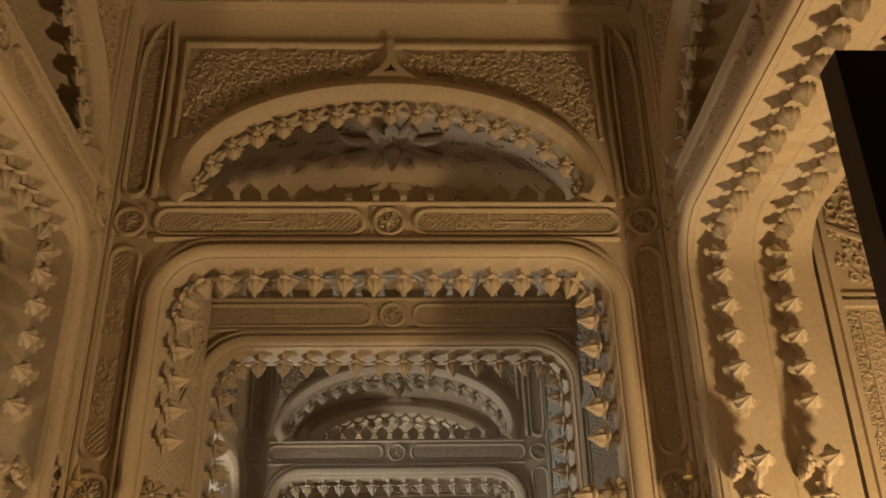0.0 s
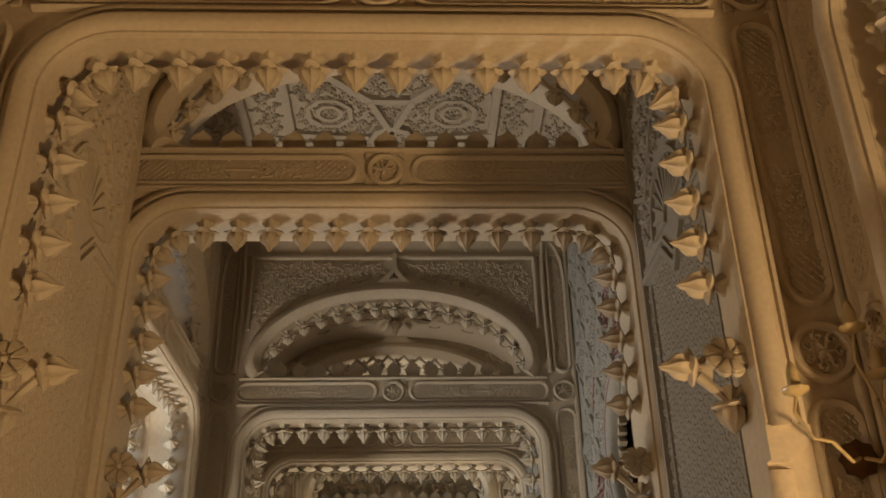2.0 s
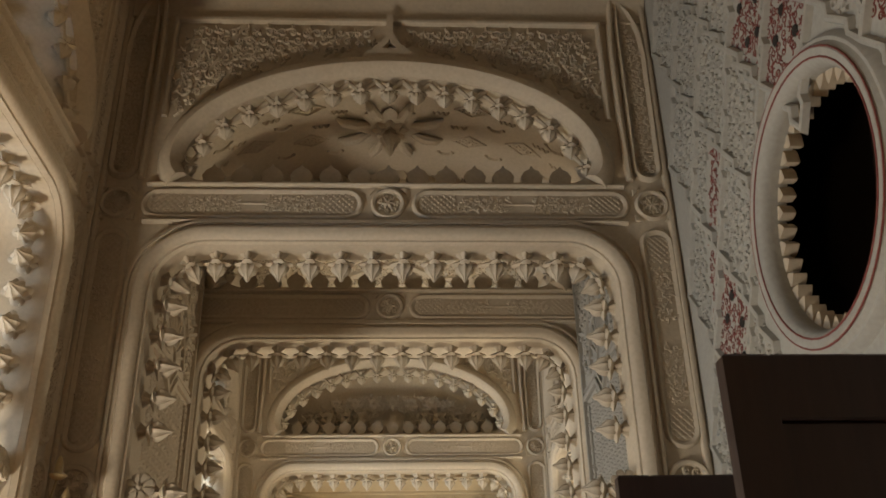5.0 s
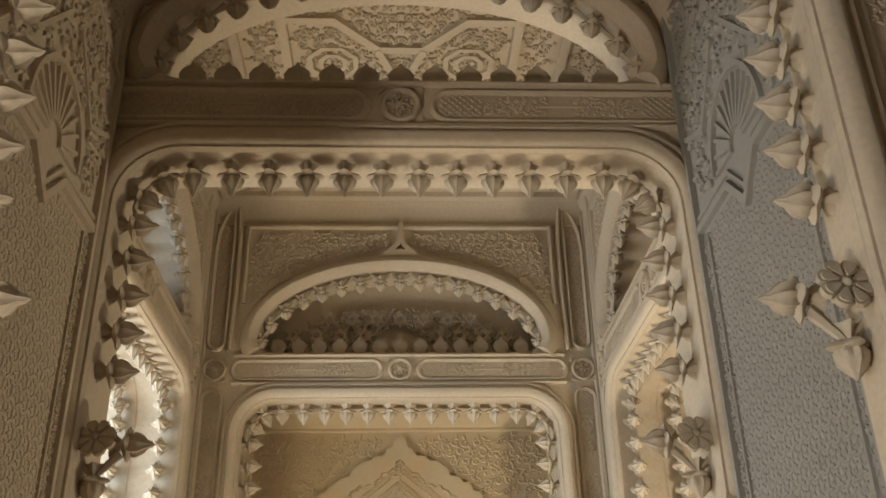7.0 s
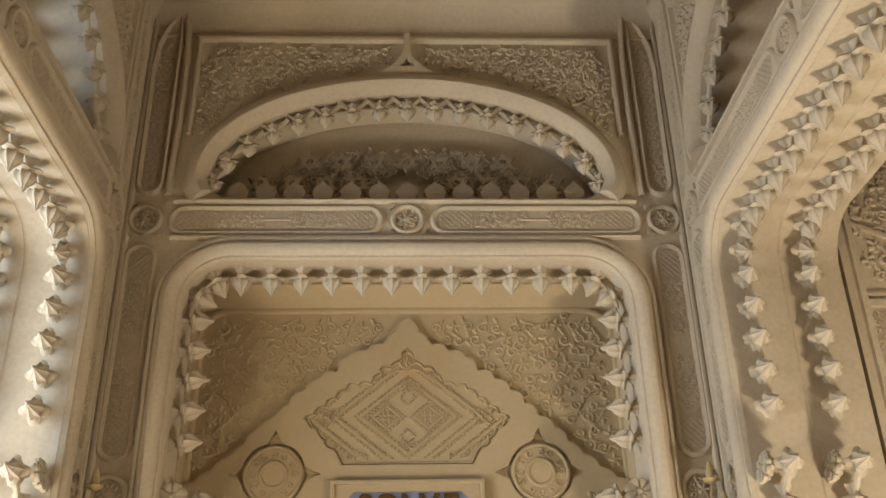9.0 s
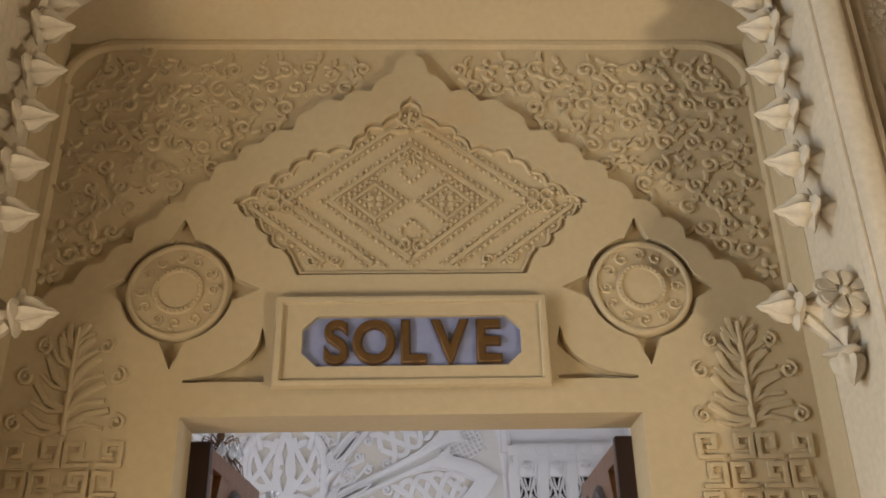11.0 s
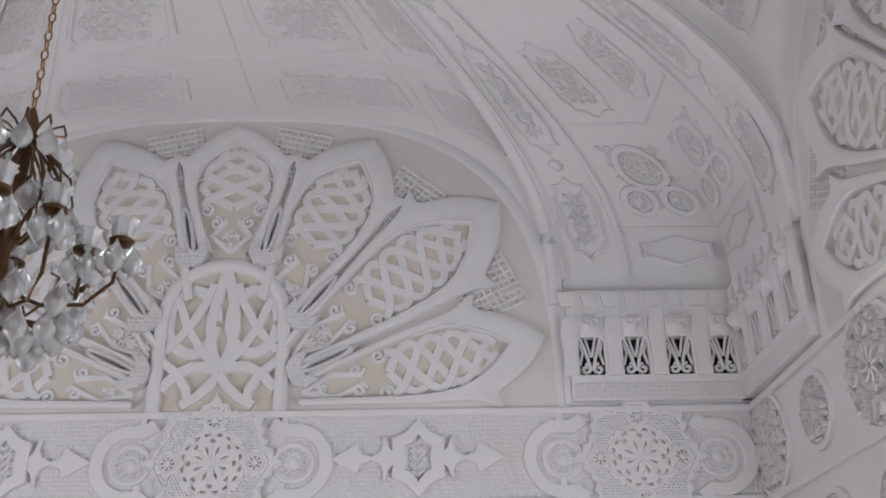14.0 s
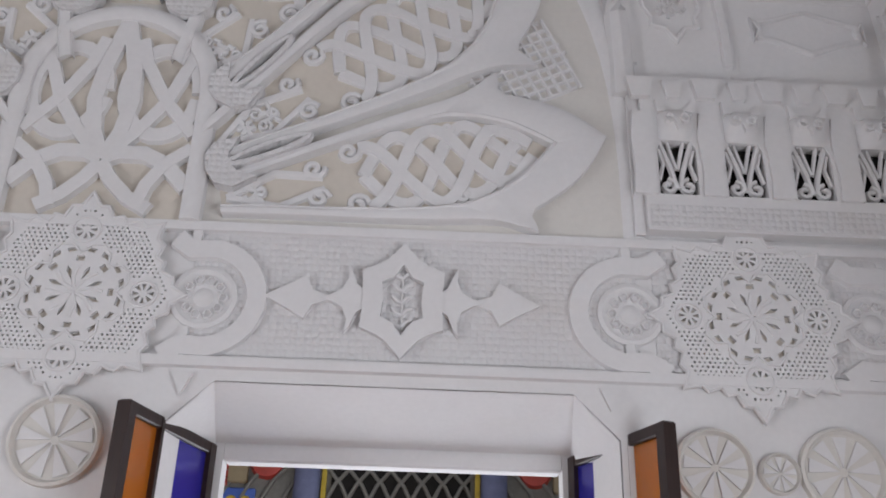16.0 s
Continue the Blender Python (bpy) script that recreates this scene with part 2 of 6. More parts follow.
def spiral(cu, cw, r, start, turns=1.4, hand=1, n=15):
    pts = []
    for i in range(n + 1):
        s = i / n
        q, a = r * (1 - 0.82 * s), start + hand * 2 * math.pi * turns * s
        pts.append((cu + q * math.cos(a), cw + q * math.sin(a)))
    return pts


def leaf_path(cu, cw, a, length):
    """A small pointed leaf drawn as one thick short stroke."""
    return [(cu, cw), (cu + length * 0.5 * math.cos(a + 0.25), cw + length * 0.5 * math.sin(a + 0.25)), (cu + length * math.cos(a), cw + length * math.sin(a))]


def arabesque(mesh, inside, box, cell, height=0.012, base=0.0, mirror=False, seed=1, thin=1.0):
    """Scrolls, stems and leaves that fill a region of the wall."""
    rnd = random.Random(seed)
    u0, u1, w0, w1 = box
    rows = max(1, int((w1 - w0) / (cell * 0.9)))
    for j in range(rows + 1):
        w = w0 + (j + 0.5) * (w1 - w0) / (rows + 1)
        cols = max(1, int((u1 - u0) / cell))
        for i in range(cols + 1):
            u = u0 + (i + 0.5 * (j % 2) + 0.25) * (u1 - u0) / (cols + 0.5)
            if mirror and u < -1e-6:
                continue
            cu, cw = u + rnd.uniform(-0.1, 0.1) * cell, w + rnd.uniform(-0.1, 0.1) * cell
            r = cell * rnd.uniform(0.34, 0.46)
            if not all(inside(cu + r * x, cw + r * y) for x, y in ((1, 0), (-1, 0), (0, 1), (0, -1))):
                continue
            hand, a = rnd.choice((1, -1)), rnd.uniform(0, 6.28)
            kind = rnd.random()
            strokes = []
            if kind < 0.68:
                strokes.append((spiral(cu, cw, r, a, 1.3, hand, 12), cell * 0.17))
                strokes.append((leaf_path(cu + r * math.cos(a), cw + r * math.sin(a), a + hand * 0.6, cell * 0.5), cell * 0.26))
                strokes.append((leaf_path(cu + r * math.cos(a + 2), cw + r * math.sin(a + 2), a + 2.6, cell * 0.4), cell * 0.22))
            else:
                for k in range(5):
                    b = a + k * 6.283 / 5
                    strokes.append((leaf_path(cu + r * 0.2 * math.cos(b), cw + r * 0.2 * math.sin(b), b, r * 0.85), cell * 0.24))
            for path, width in strokes:
                mesh.ribbon(path, width * thin, height, base)
                if mirror:
                    mesh.ribbon([(-x, y) for x, y in path], width * thin, height, base)
    return mesh


# ---- the arched screens of the corridor ----
HALF, TOP, BAND0, BAND1, CEIL = 0.952, 3.360, 3.474, 3.644, 4.75
ROUND = 0.20


def opening_path(w0=2.16, half=HALF, top=TOP, r=ROUND):
    return [(half, w0), (half, top - r - 0.25)] + arc(half - r, top - r, r, 0, 90, 8) + arc(-half + r, top - r, r, 90, 180, 8) + [(-half, top - r - 0.25), (-half, w0)]


def lunette_path():
    return arc(0.79, 3.765, 0.103, -90, 0, 5, 0.093)[:-1] + arc(0, 3.765, 0.893, 0, 180, 36, 0.475) + arc(-0.79, 3.765, 0.103, 180, 270, 5, 0.093)[1:]


def outwards(profile):
    return [(-o, d) for o, d in profile]


def along(path, spacing, closed=False):
    """Evenly spaced places on a path, with the normal to its left."""
    p = np.array(path + ([path[0]] if closed else []), float)
    seg = np.linalg.norm(np.diff(p, axis=0), axis=1)
    s = np.concatenate([[0], np.cumsum(seg)])
    n = max(1, round(s[-1] / spacing))
    out = []
    for k in range(n + (0 if closed else 1)):
        q = s[-1] * k / n
        i = min(int(np.searchsorted(s, q, "right")) - 1, len(seg) - 1)
        d = (p[i + 1] - p[i]) / seg[i]
        c = p[i] + d * (q - s[i])
        out.append((c[0], c[1], -d[1], d[0]))
    return out


def inward(u, w, nu, nw, depth):
    return pose(u, depth, w) @ Matrix.Rotation(math.atan2(-nu, -nw), 4, "Y")


BUD_MESH = Mesh().lathe([(0.006, 0.034), (-0.012, 0.026), (-0.030, 0.013), (-0.040, 0.030), (-0.047, 0.044), (-0.055, 0.050), (-0.064, 0.034)], 24, 4, 0.27).lathe([(-0.050, 0.024), (-0.062, 0.034), (-0.076, 0.038), (-0.092, 0.034), (-0.106, 0.025), (-0.118, 0.014), (-0.132, 0.010), (-0.146, 0.001)], 24, 8, 0.17).data("pendant", BUD)
LITTLE_BUD = Mesh().lathe([(0.004, 0.022), (-0.012, 0.014), (-0.024, 0.010), (-0.030, 0.030), (-0.038, 0.036), (-0.043, 0.022)], 20, 4, 0.30).lathe([(-0.037, 0.022), (-0.050, 0.031), (-0.066, 0.027), (-0.082, 0.013), (-0.094, 0.001)], 20, 8, 0.15)
for side in (-1, 1):
    LITTLE_BUD.tube([(side * 0.062, 0, 0.030), (side * 0.034, 0, 0.004), (side * 0.006, 0, -0.024)], lambda q: 0.013 - 0.005 * q, 6)
LITTLE_BUD = LITTLE_BUD.data("small_pendant", BUD)
CUSP = Mesh().plate([(-0.018, 0), (0.018, 0), (0.022, 0.014), (0.034, 0.028), (0.038, 0.046), (0.026, 0.064), (0.008, 0.074), (0, 0.086), (-0.008, 0.074), (-0.026, 0.064), (-0.038, 0.046), (-0.034, 0.028), (-0.022, 0.014)], [], 0.02, -0.02).data("cusp", BUD)
ROSE_MESH = Mesh()
ROSE_MESH.lathe([(-0.02, 0.050), (0.0, 0.058), (0.006, 0.050), (0.008, 0.001)], 32, 8, 0.10, axis="y")
for k in range(8):
    a = math.pi * (k + 0.5) / 4
    c, s = math.cos(a), math.sin(a)
    petal = [(0.014, 0.004), (0.034, 0.013), (0.054, 0.021), (0.068, 0.022), (0.077, 0.014), (0.079, 0.0), (0.077, -0.014), (0.068, -0.022), (0.054, -0.021), (0.034, -0.013), (0.014, -0.004)]
    for grow, low, high in ((1.0, 0.0, 0.016), (0.72, 0.014, 0.021)):
        ROSE_MESH.plate([((0.045 + (q - 0.045) * grow) * c - t * grow * s, (0.045 + (q - 0.045) * grow) * s + t * grow * c) for q, t in petal], [], high, low)
ROSE_MESH.disc(0, 0, [(0.004, 0.015), (0.022, 0.013), (0.027, 0.006), (0.028, 0.001)], 12)
ROSE_MESH = ROSE_MESH.data("rosette", BUD)
MOULD = outwards([(0.0, 0.001), (0.006, 0.022), (0.014, 0.022), (0.018, 0.034), (0.040, 0.048), (0.062, 0.046), (0.070, 0.032), (0.078, 0.032), (0.081, 0.022), (0.088, 0.022), (0.092, 0.031), (0.104, 0.029), (0.110, 0.014), (0.118, 0.0)])
LMOULD = outwards([(0.0, 0.001), (0.014, 0.036), (0.045, 0.060), (0.075, 0.054), (0.098, 0.030), (0.112, 0.0)])


def long_panel(parent, u0, u1, w0, w1, seed):
    """A sunk panel with round ends and carved scrolls between its rims."""
    c, r = (w0 + w1) / 2, (w1 - w0) / 2
    if u1 - u0 > w1 - w0:
        rim = arc(u1 - r, c, r, -90, 90, 8) + arc(u0 + r, c, r, 90, 270, 8)
        inside = lambda u, w: u0 + 0.02 < u < u1 - 0.02 and w0 + 0.012 < w < w1 - 0.012
    else:
        r = (u1 - u0) / 2
        c = (u0 + u1) / 2
        rim = arc(c, w1 - r, r, 0, 180, 8) + arc(c, w0 + r, r, 180, 360, 8)
        inside = lambda u, w: u0 + 0.012 < u < u1 - 0.012 and w0 + 0.02 < w < w1 - 0.02
    p = part("panel", Mesh().sweep(rim, [(-0.014, 0.0), (-0.010, 0.010), (-0.002, 0.014), (0.008, 0.010), (0.014, 0.003)], True), IVORY, parent)
    g = Mesh().plate(rim, [], 0.003, -0.002)
    part("ground", g, FIELD, p)
    rel = Mesh()
    if u1 - u0 > w1 - w0:
        mid, end = (u0 + u1) / 2, 0.17
        scrolls = lambda u, w: inside(u, w) and 0.045 < abs(u - mid) < (u1 - u0) / 2 - end
        net = lambda u, w: inside(u, w) and (u1 - u0) / 2 - end < abs(u - mid) < (u1 - u0) / 2 - 0.025
        rel.ribbon([(mid - 0.07, c), (mid + 0.07, c)], 0.008, 0.006, 0.003)
    else:
        mid, end = (w0 + w1) / 2, 0.15
        scrolls = lambda u, w: inside(u, w) and 0.045 < abs(w - mid) < (w1 - w0) / 2 - end
        net = lambda u, w: inside(u, w) and (w1 - w0) / 2 - end < abs(w - mid) < (w1 - w0) / 2 - 0.025
    arabesque(rel, scrolls, (u0, u1, w0, w1), 0.031, 0.005, 0.003, False, seed)
    cell = 0.0135
    for i in range(int((u1 - u0) / cell) + 1):
        for j in range(int((w1 - w0) / cell) + 1):
            u, w = u0 + (i + 0.5) * cell, w0 + (j + 0.5) * cell
            if net(u, w):
                q = cell * 0.62 * (1 if (i + j) % 2 else -1)
                rel.strap([(u - cell * 0.62, w - q), (u + cell * 0.62, w + q)], 0.0062, 0.004, 0.003)
    part("relief", rel, IVORY, p)
    return p


def medallion(parent, u, w, r):
    m = Mesh().disc(u, w, [(0.0, r), (0.016, r * 0.98), (0.022, r * 0.90), (0.018, r * 0.76), (0.005, r * 0.70), (0.005, r * 0.30), (0.014, r * 0.22), (0.018, r * 0.02)], 28)
    for k in range(7):
        a = 2 * math.pi * k / 7
        m.ribbon(spiral(u + r * 0.49 * math.cos(a), w + r * 0.49 * math.sin(a), r * 0.19, a, 1.2, 1, 9), r * 0.085, 0.011, 0.005)
    for k in range(6):
        a = 2 * math.pi * k / 6
        m.ribbon(leaf_path(u + r * 0.10 * math.cos(a), w + r * 0.10 * math.sin(a), a, r * 0.24), r * 0.12, 0.012, 0.008)
    return part("medallion", m, IVORY, parent)


def triangle_bosses(mesh, u, w, s):
    for x in (-1, 1):
        for y in (-1, 1):
            mesh.plate([(u + x * s, w + y * s), (u + x * (s - 0.03), w + y * s), (u + x * s, w + y * (s - 0.03))], [], 0.012, -0.002)


def lancet(parent, side, seed):
    """The carved strip of a corner post, drawn out to a point that leans towards the spandrel."""
    flip = lambda path: [(side * u, w) for u, w in (path if side > 0 else path[::-1])]
    rim = flip(arc(1.147, 3.745, 0.052, 180, 360, 8) + [(1.203, 4.20), (1.205, 4.38), (1.192, 4.52), (1.155, 4.63), (1.100, 4.705), (1.094, 4.55)])
    p = part("panel", Mesh().sweep(rim, [(-0.016, 0.0), (-0.012, 0.014), (-0.002, 0.022), (0.008, 0.016), (0.014, 0.002)], True), IVORY, parent)
    part("ground", Mesh().plate(rim, [], 0.003, -0.002), FIELD, p)
    rel = arabesque(Mesh(), lambda u, w: 1.100 < abs(u) < 1.196 and abs(u) < 1.196 - max(0, w - 4.42) * 0.30, (*sorted((side * 1.10, side * 1.20)), 3.72, 4.64), 0.030, 0.006, 0.003, False, seed)
    part("relief", rel, IVORY, p)
    return p


def arch_screen(m, thick=0.24):
    ob = thing("arch_screen", "carved ivory stucco arch screen hung with pendant buds", "archway", m, "arch screens of the corridor", "structure")
    outline = [(1.2445, 0.0), (1.2445, CEIL), (-1.2445, CEIL), (-1.2445, 0.0), (-HALF, 0.0)] + opening_path(0.6)[::-1] + [(HALF, 0.0)]
    part("body", Mesh().plate(outline, [lunette_path()], 0.0, -thick), IVORY, ob)
    part("opening_moulding", Mesh().sweep(opening_path(), MOULD), IVORY, ob)
    part("lunette_moulding", Mesh().sweep(arc(0.79, 3.765, 0.103, -42, 0, 3, 0.093)[:-1] + arc(0, 3.765, 0.893, 0, 180, 36, 0.475) + arc(-0.79, 3.765, 0.103, 180, 222, 3, 0.093)[1:], LMOULD), IVORY, ob)
    # the keel over the lunette
    part("keel", Mesh().plate([(-0.16, 4.315), (-0.09, 4.365), (-0.045, 4.41), (-0.018, 4.46), (-0.014, 4.575), (0.014, 4.575), (0.018, 4.46), (0.045, 4.41), (0.09, 4.365), (0.16, 4.315)], [[(-0.035, 4.375), (0.035, 4.375), (0.010, 4.405), (0.0, 4.43), (-0.010, 4.405)]], 0.042, -0.01), IVORY, ob)
    # the band between opening and lunette
    rail = Mesh()
    for w in (BAND0 - 0.004, BAND1 + 0.006):
        rail.ribbon([(-1.03, w), (1.03, w)], 0.022, 0.024)
    triangle_bosses(rail, 0, 3.557, 0.078)
    for s in (-1, 1):
        triangle_bosses(rail, s * 1.145, 3.557, 0.078)
    part("band_rail", rail, IVORY, ob)
    for s in (-1, 1):
        long_panel(ob, *sorted((s * 0.115, s * 1.035)), 3.497, 3.619, 3 + s)
        medallion(ob, s * 1.145, 3.557, 0.074)
        long_panel(ob, *sorted((s * 1.085, s * 1.205)), 2.50, 3.43, 7 + s)
        lancet(ob, s, 11 + s)
        medallion(ob, s * 1.145, 2.36, 0.085)
        long_panel(ob, *sorted((s * 1.085, s * 1.205)), 1.35, 2.23, 15 + s)
        edge = Mesh()
        edge.ribbon([(s * 1.222, 1.2), (s * 1.222, 4.72)], 0.030, 0.020)
        edge.ribbon([(s * 1.062, 3.68), (s * 1.050, 4.10), (s * 1.052, 4.45), (s * 1.070, 4.70)], 0.034, 0.030)
        part("post_edge", edge, IVORY, ob)
    medallion(ob, 0, 3.557, 0.074)
    # the carved spandrels
    out = lambda u, w: abs(u) < 0.985 and w < 4.545 and (u / 1.02) ** 2 + ((w - 3.765) / 0.615) ** 2 > 1.0 and w > 3.9 and abs(u) > 0.05
    part("spandrel_relief", arabesque(Mesh(), out, (-1.0, 1.0, 3.92, 4.56), 0.056, 0.013, 0.0, True, 21), IVORY, ob)
    frame_ = Mesh().ribbon([(-1.0, 4.0), (-1.0, 4.556), (1.0, 4.556), (1.0, 4.0)], 0.03, 0.028)
    part("spandrel_frame", frame_, IVORY, ob)
    cornice = Mesh()
    cornice.grid([[(x, -d, w) for d, w in ((0.0, 4.566), (0.012, 4.572), (0.012, 4.584), (0.006, 4.592), (0.010, 4.64), (0.022, 4.685), (0.042, 4.722), (0.070, 4.744), (0.075, CEIL))] for x in (-1.24, 1.24)])
    part("cornice", cornice, IVORY, ob)
    # the plainer jambs under the hanging row
    for s in (-1, 1):
        path = [(s * HALF, 0.1), (s * HALF, 2.06)] if s > 0 else [(s * HALF, 2.06), (s * HALF, 0.1)]
        part("jamb_moulding", Mesh().sweep(path, outwards([(0.0, 0.001), (0.01, 0.014), (0.03, 0.018), (0.05, 0.012), (0.06, 0.0)])), IVORY, ob)
        foot = Mesh().plate([(s * HALF, 2.165), (s * (HALF + 0.11), 2.165), (s * (HALF + 0.11), 2.14), (s * (HALF + 0.05), 2.08), (s * HALF, 2.08)], [], 0.03, -0.002)
        part("impost", foot, IVORY, ob)
    # hanging buds round the opening and in the lunette
    hang = opening_path(2.46)
    for i, (u, w, nu, nw) in enumerate(along(hang, 0.131)):
        if 0 < i < len(along(hang, 0.131)) - 1:
            part("pendant", BUD_MESH, None, ob, "", inward(u, w, nu, nw, 0.085) @ Matrix.Diagonal((0.95, 0.95, 0.90, 1)))
    for s in (-1, 1):
        part("rosette", ROSE_MESH, None, ob, "", pose(s * (HALF - 0.045), 0.030, 2.358, -14, 0, 0) @ Matrix.Diagonal((0.76, 0.9, 0.76, 1)))
        part("pendant", BUD_MESH, None, ob, "", inward(s * (HALF - 0.078), 2.356, -s, 0, 0.085) @ Matrix.Diagonal((0.9, 0.9, 0.9, 1)))
        part("pendant", LITTLE_BUD, None, ob, "", pose(s * (HALF - 0.035), 0.085, 2.292) @ Matrix.Diagonal((1.15, 1.15, 1.25, 1)))
    for u, w, nu, nw in along(arc(0, 3.765, 0.893, 8, 172, 40, 0.475), 0.131):
        part("small_pendant", LITTLE_BUD, None, ob, "", inward(u, w - 0.036, nu * 0.15, -1.0, 0.026) @ Matrix.Diagonal((1.12, 1.12, 1.06, 1)))
    for k in range(13):
        part("cusp", CUSP, None, ob, "", pose(-0.768 + k * 0.128, 0.075, 3.671) @ Matrix.Diagonal((1.30, 1, 1.45, 1)))
    return ob


A_Y, B_Y, C_Y, D_Y, E_Y, S_Y = 3.68, 4.72, 7.48, 8.57, 11.34, 11.71
BAYS = (2.42, 6.22, 10.075)
THIN = 0.135
thin_a = arch_screen(pose(XC, A_Y, 0), THIN)
for y in (C_Y, -0.12):
    copy_thing(thin_a, pose(XC, y, 0))
screen_a = arch_screen(pose(XC, B_Y, 0))
for y in (D_Y, E_Y, 0.92):
    copy_thing(screen_a, pose(XC, y, 0))
for yc in BAYS:
    for k in (0, 1):
        copy_thing(screen_a, pose(XC - 1.245 - 0.25 * k, yc, 0, 0, 0, 90))
        if yc != BAYS[1]:
            copy_thing(screen_a, pose(XC + 1.245 + 0.25 * k, yc, 0, 0, 0, -90))


# ---- ceilings ----
def bay_ceiling(yc):
    m = Mesh()
    m.box(XC - 1.26, XC + 1.26, yc - 1.27, yc + 1.27, CEIL, CEIL + 0.12)
    ob = tagged(new("ceiling", m.data("ceiling", IVORY)), "ivory stucco ceiling with carved strapwork", "ceiling", kind="structure")
    r = Mesh()
    # the strapwork is drawn flat and then laid under the slab
    r.strap([(-1.15, -1.15), (1.15, -1.15), (1.15, 1.15), (-1.15, 1.15)], 0.07, 0.034, 0, True)
    for s in (-1, 1):
        r.strap([(s * 0.60, -1.12), (s * 0.60, 1.12)], 0.055, 0.030)
        r.strap([(s * 0.86, -1.12), (s * 0.86, 1.12)], 0.055, 0.030)
        r.strap([(-1.12, s * 0.84), (1.12, s * 0.84)], 0.050, 0.027)
        r.strap([(-0.60, s * 0.60), (-0.34, s * 0.60), (-0.12, s * 0.38), (0.12, s * 0.38), (0.34, s * 0.60), (0.60, s * 0.60)], 0.055, 0.033)
        for t in (-1, 1):
            for rad in (0.07, 0.13):
                r.strap(arc(s * 0.36, t * 0.25, rad, 22.5, 337.5 + 0.001, 7), 0.030, 0.022, 0, True)
            r.strap([(0, t * 0.06), (s * 0.12, t * 0.38)], 0.045, 0.036)
            r.strap([(s * 0.14, t * 0.02), (s * 0.60, t * 0.05)], 0.045, 0.036)
    r.strap(ring(0, 0, 0.12, 8), 0.045, 0.038, 0, True)
    clear = lambda u, w: abs(u) < 1.10 and abs(w) < 1.10 and min(abs(abs(u) - 0.60), abs(abs(u) - 0.86)) > 0.035 and abs(abs(w) - 0.84) > 0.03
    arabesque(r, clear, (-1.12, 1.12, -1.12, 1.12), 0.066, 0.016, 0.0, True, 5)
    r.v = [(XC + u, yc + w, CEIL + d) for u, d, w in r.v]
    k = len(m.v)
    m.v += r.v
    m.f += [tuple(k + i for i in f) for f in r.f]
    ob.data = m.data("ceiling", IVORY)
    return ob


def carved_wall(name, m, half, top, mat=None):
    """A pale wall panel: fine lattice below, a stepped strap, rays and scrolls above."""
    mat = mat or GREYW
    wall = thing("wall_" + name, "pale stucco wall carved with lattice and straps", "wall", m, "", "structure")
    part("body", Mesh().box(-half, half, 0.0, 0.22, 0, top + 0.05), mat, wall)
    g = Mesh()
    x0 = half - 0.05
    n = int((x0 - 0.07) / 0.058)
    for i in range(-n - 1, n + 1):
        for j in range(28):
            cu, cw = i * 0.058 + 0.029 * (j % 2) + 0.014, 1.62 + j * 0.0495
            if abs(cu) < x0 - 0.080:
                g.ribbon(ring(cu, cw, 0.0335, 6), 0.008, 0.0035, 0, True)
                g.ribbon([(cu - 0.015, cw - 0.006), (cu + 0.015, cw + 0.006)], 0.008, 0.0035)
                g.ribbon([(cu + 0.006, cw - 0.015), (cu - 0.006, cw + 0.015)], 0.008, 0.0030)
    part("lattice_relief", g, mat, wall)
    h = Mesh()
    for e in (-x0, x0):
        h.strap([(e, 1.2), (e, 4.4)], 0.03, 0.02)
        t = 1 if e > 0 else -1
        h.strap([(e - t * 0.075, 1.2), (e - t * 0.075, 2.98)], 0.010, 0.010)
        arabesque(h, lambda u, w: True, (e - t * 0.037 - 0.018, e - t * 0.037 + 0.018, 1.7, 2.98), 0.034, 0.007)
    h.strap([(-x0, 3.02), (-0.12, 3.02), (0, 2.90), (0.12, 3.02), (x0, 3.02)], 0.030, 0.018)
    h.strap([(-x0, 3.06), (-0.11, 3.06), (0, 2.95), (0.11, 3.06), (x0, 3.06)], 0.016, 0.012)
    for k in range(13):
        a = radians(k * 15)
        h.strap([(0.05 * math.cos(a), 3.10 + 0.05 * math.sin(a)), (0.19 * math.cos(a), 3.10 + 0.22 * math.sin(a))], 0.014, 0.012)
    h.strap(arc(0, 3.10, 0.21, 0, 180, 14, 0.24), 0.018, 0.016)
    for t in (-1, 1):
        h.strap([(t * x0, 3.38), (t * 0.24, 3.30), (t * 0.05, 3.52)], 0.02, 0.016)
        h.strap([(t * x0, 3.62), (t * 0.12, 3.72)], 0.02, 0.016)
        h.strap([(t * x0, 3.95), (t * 0.05, 3.80)], 0.02, 0.016)
        arabesque(h, lambda u, w: abs(u) < x0 - 0.02 and math.hypot(u, (w - 3.1) * 0.88) > 0.23, (min(t * 0.03, t * x0), max(t * 0.03, t * x0), 3.1, 4.35), 0.078, 0.012, 0, False, 4 + t)
    part("strap_relief", h, mat, wall)
    return wall


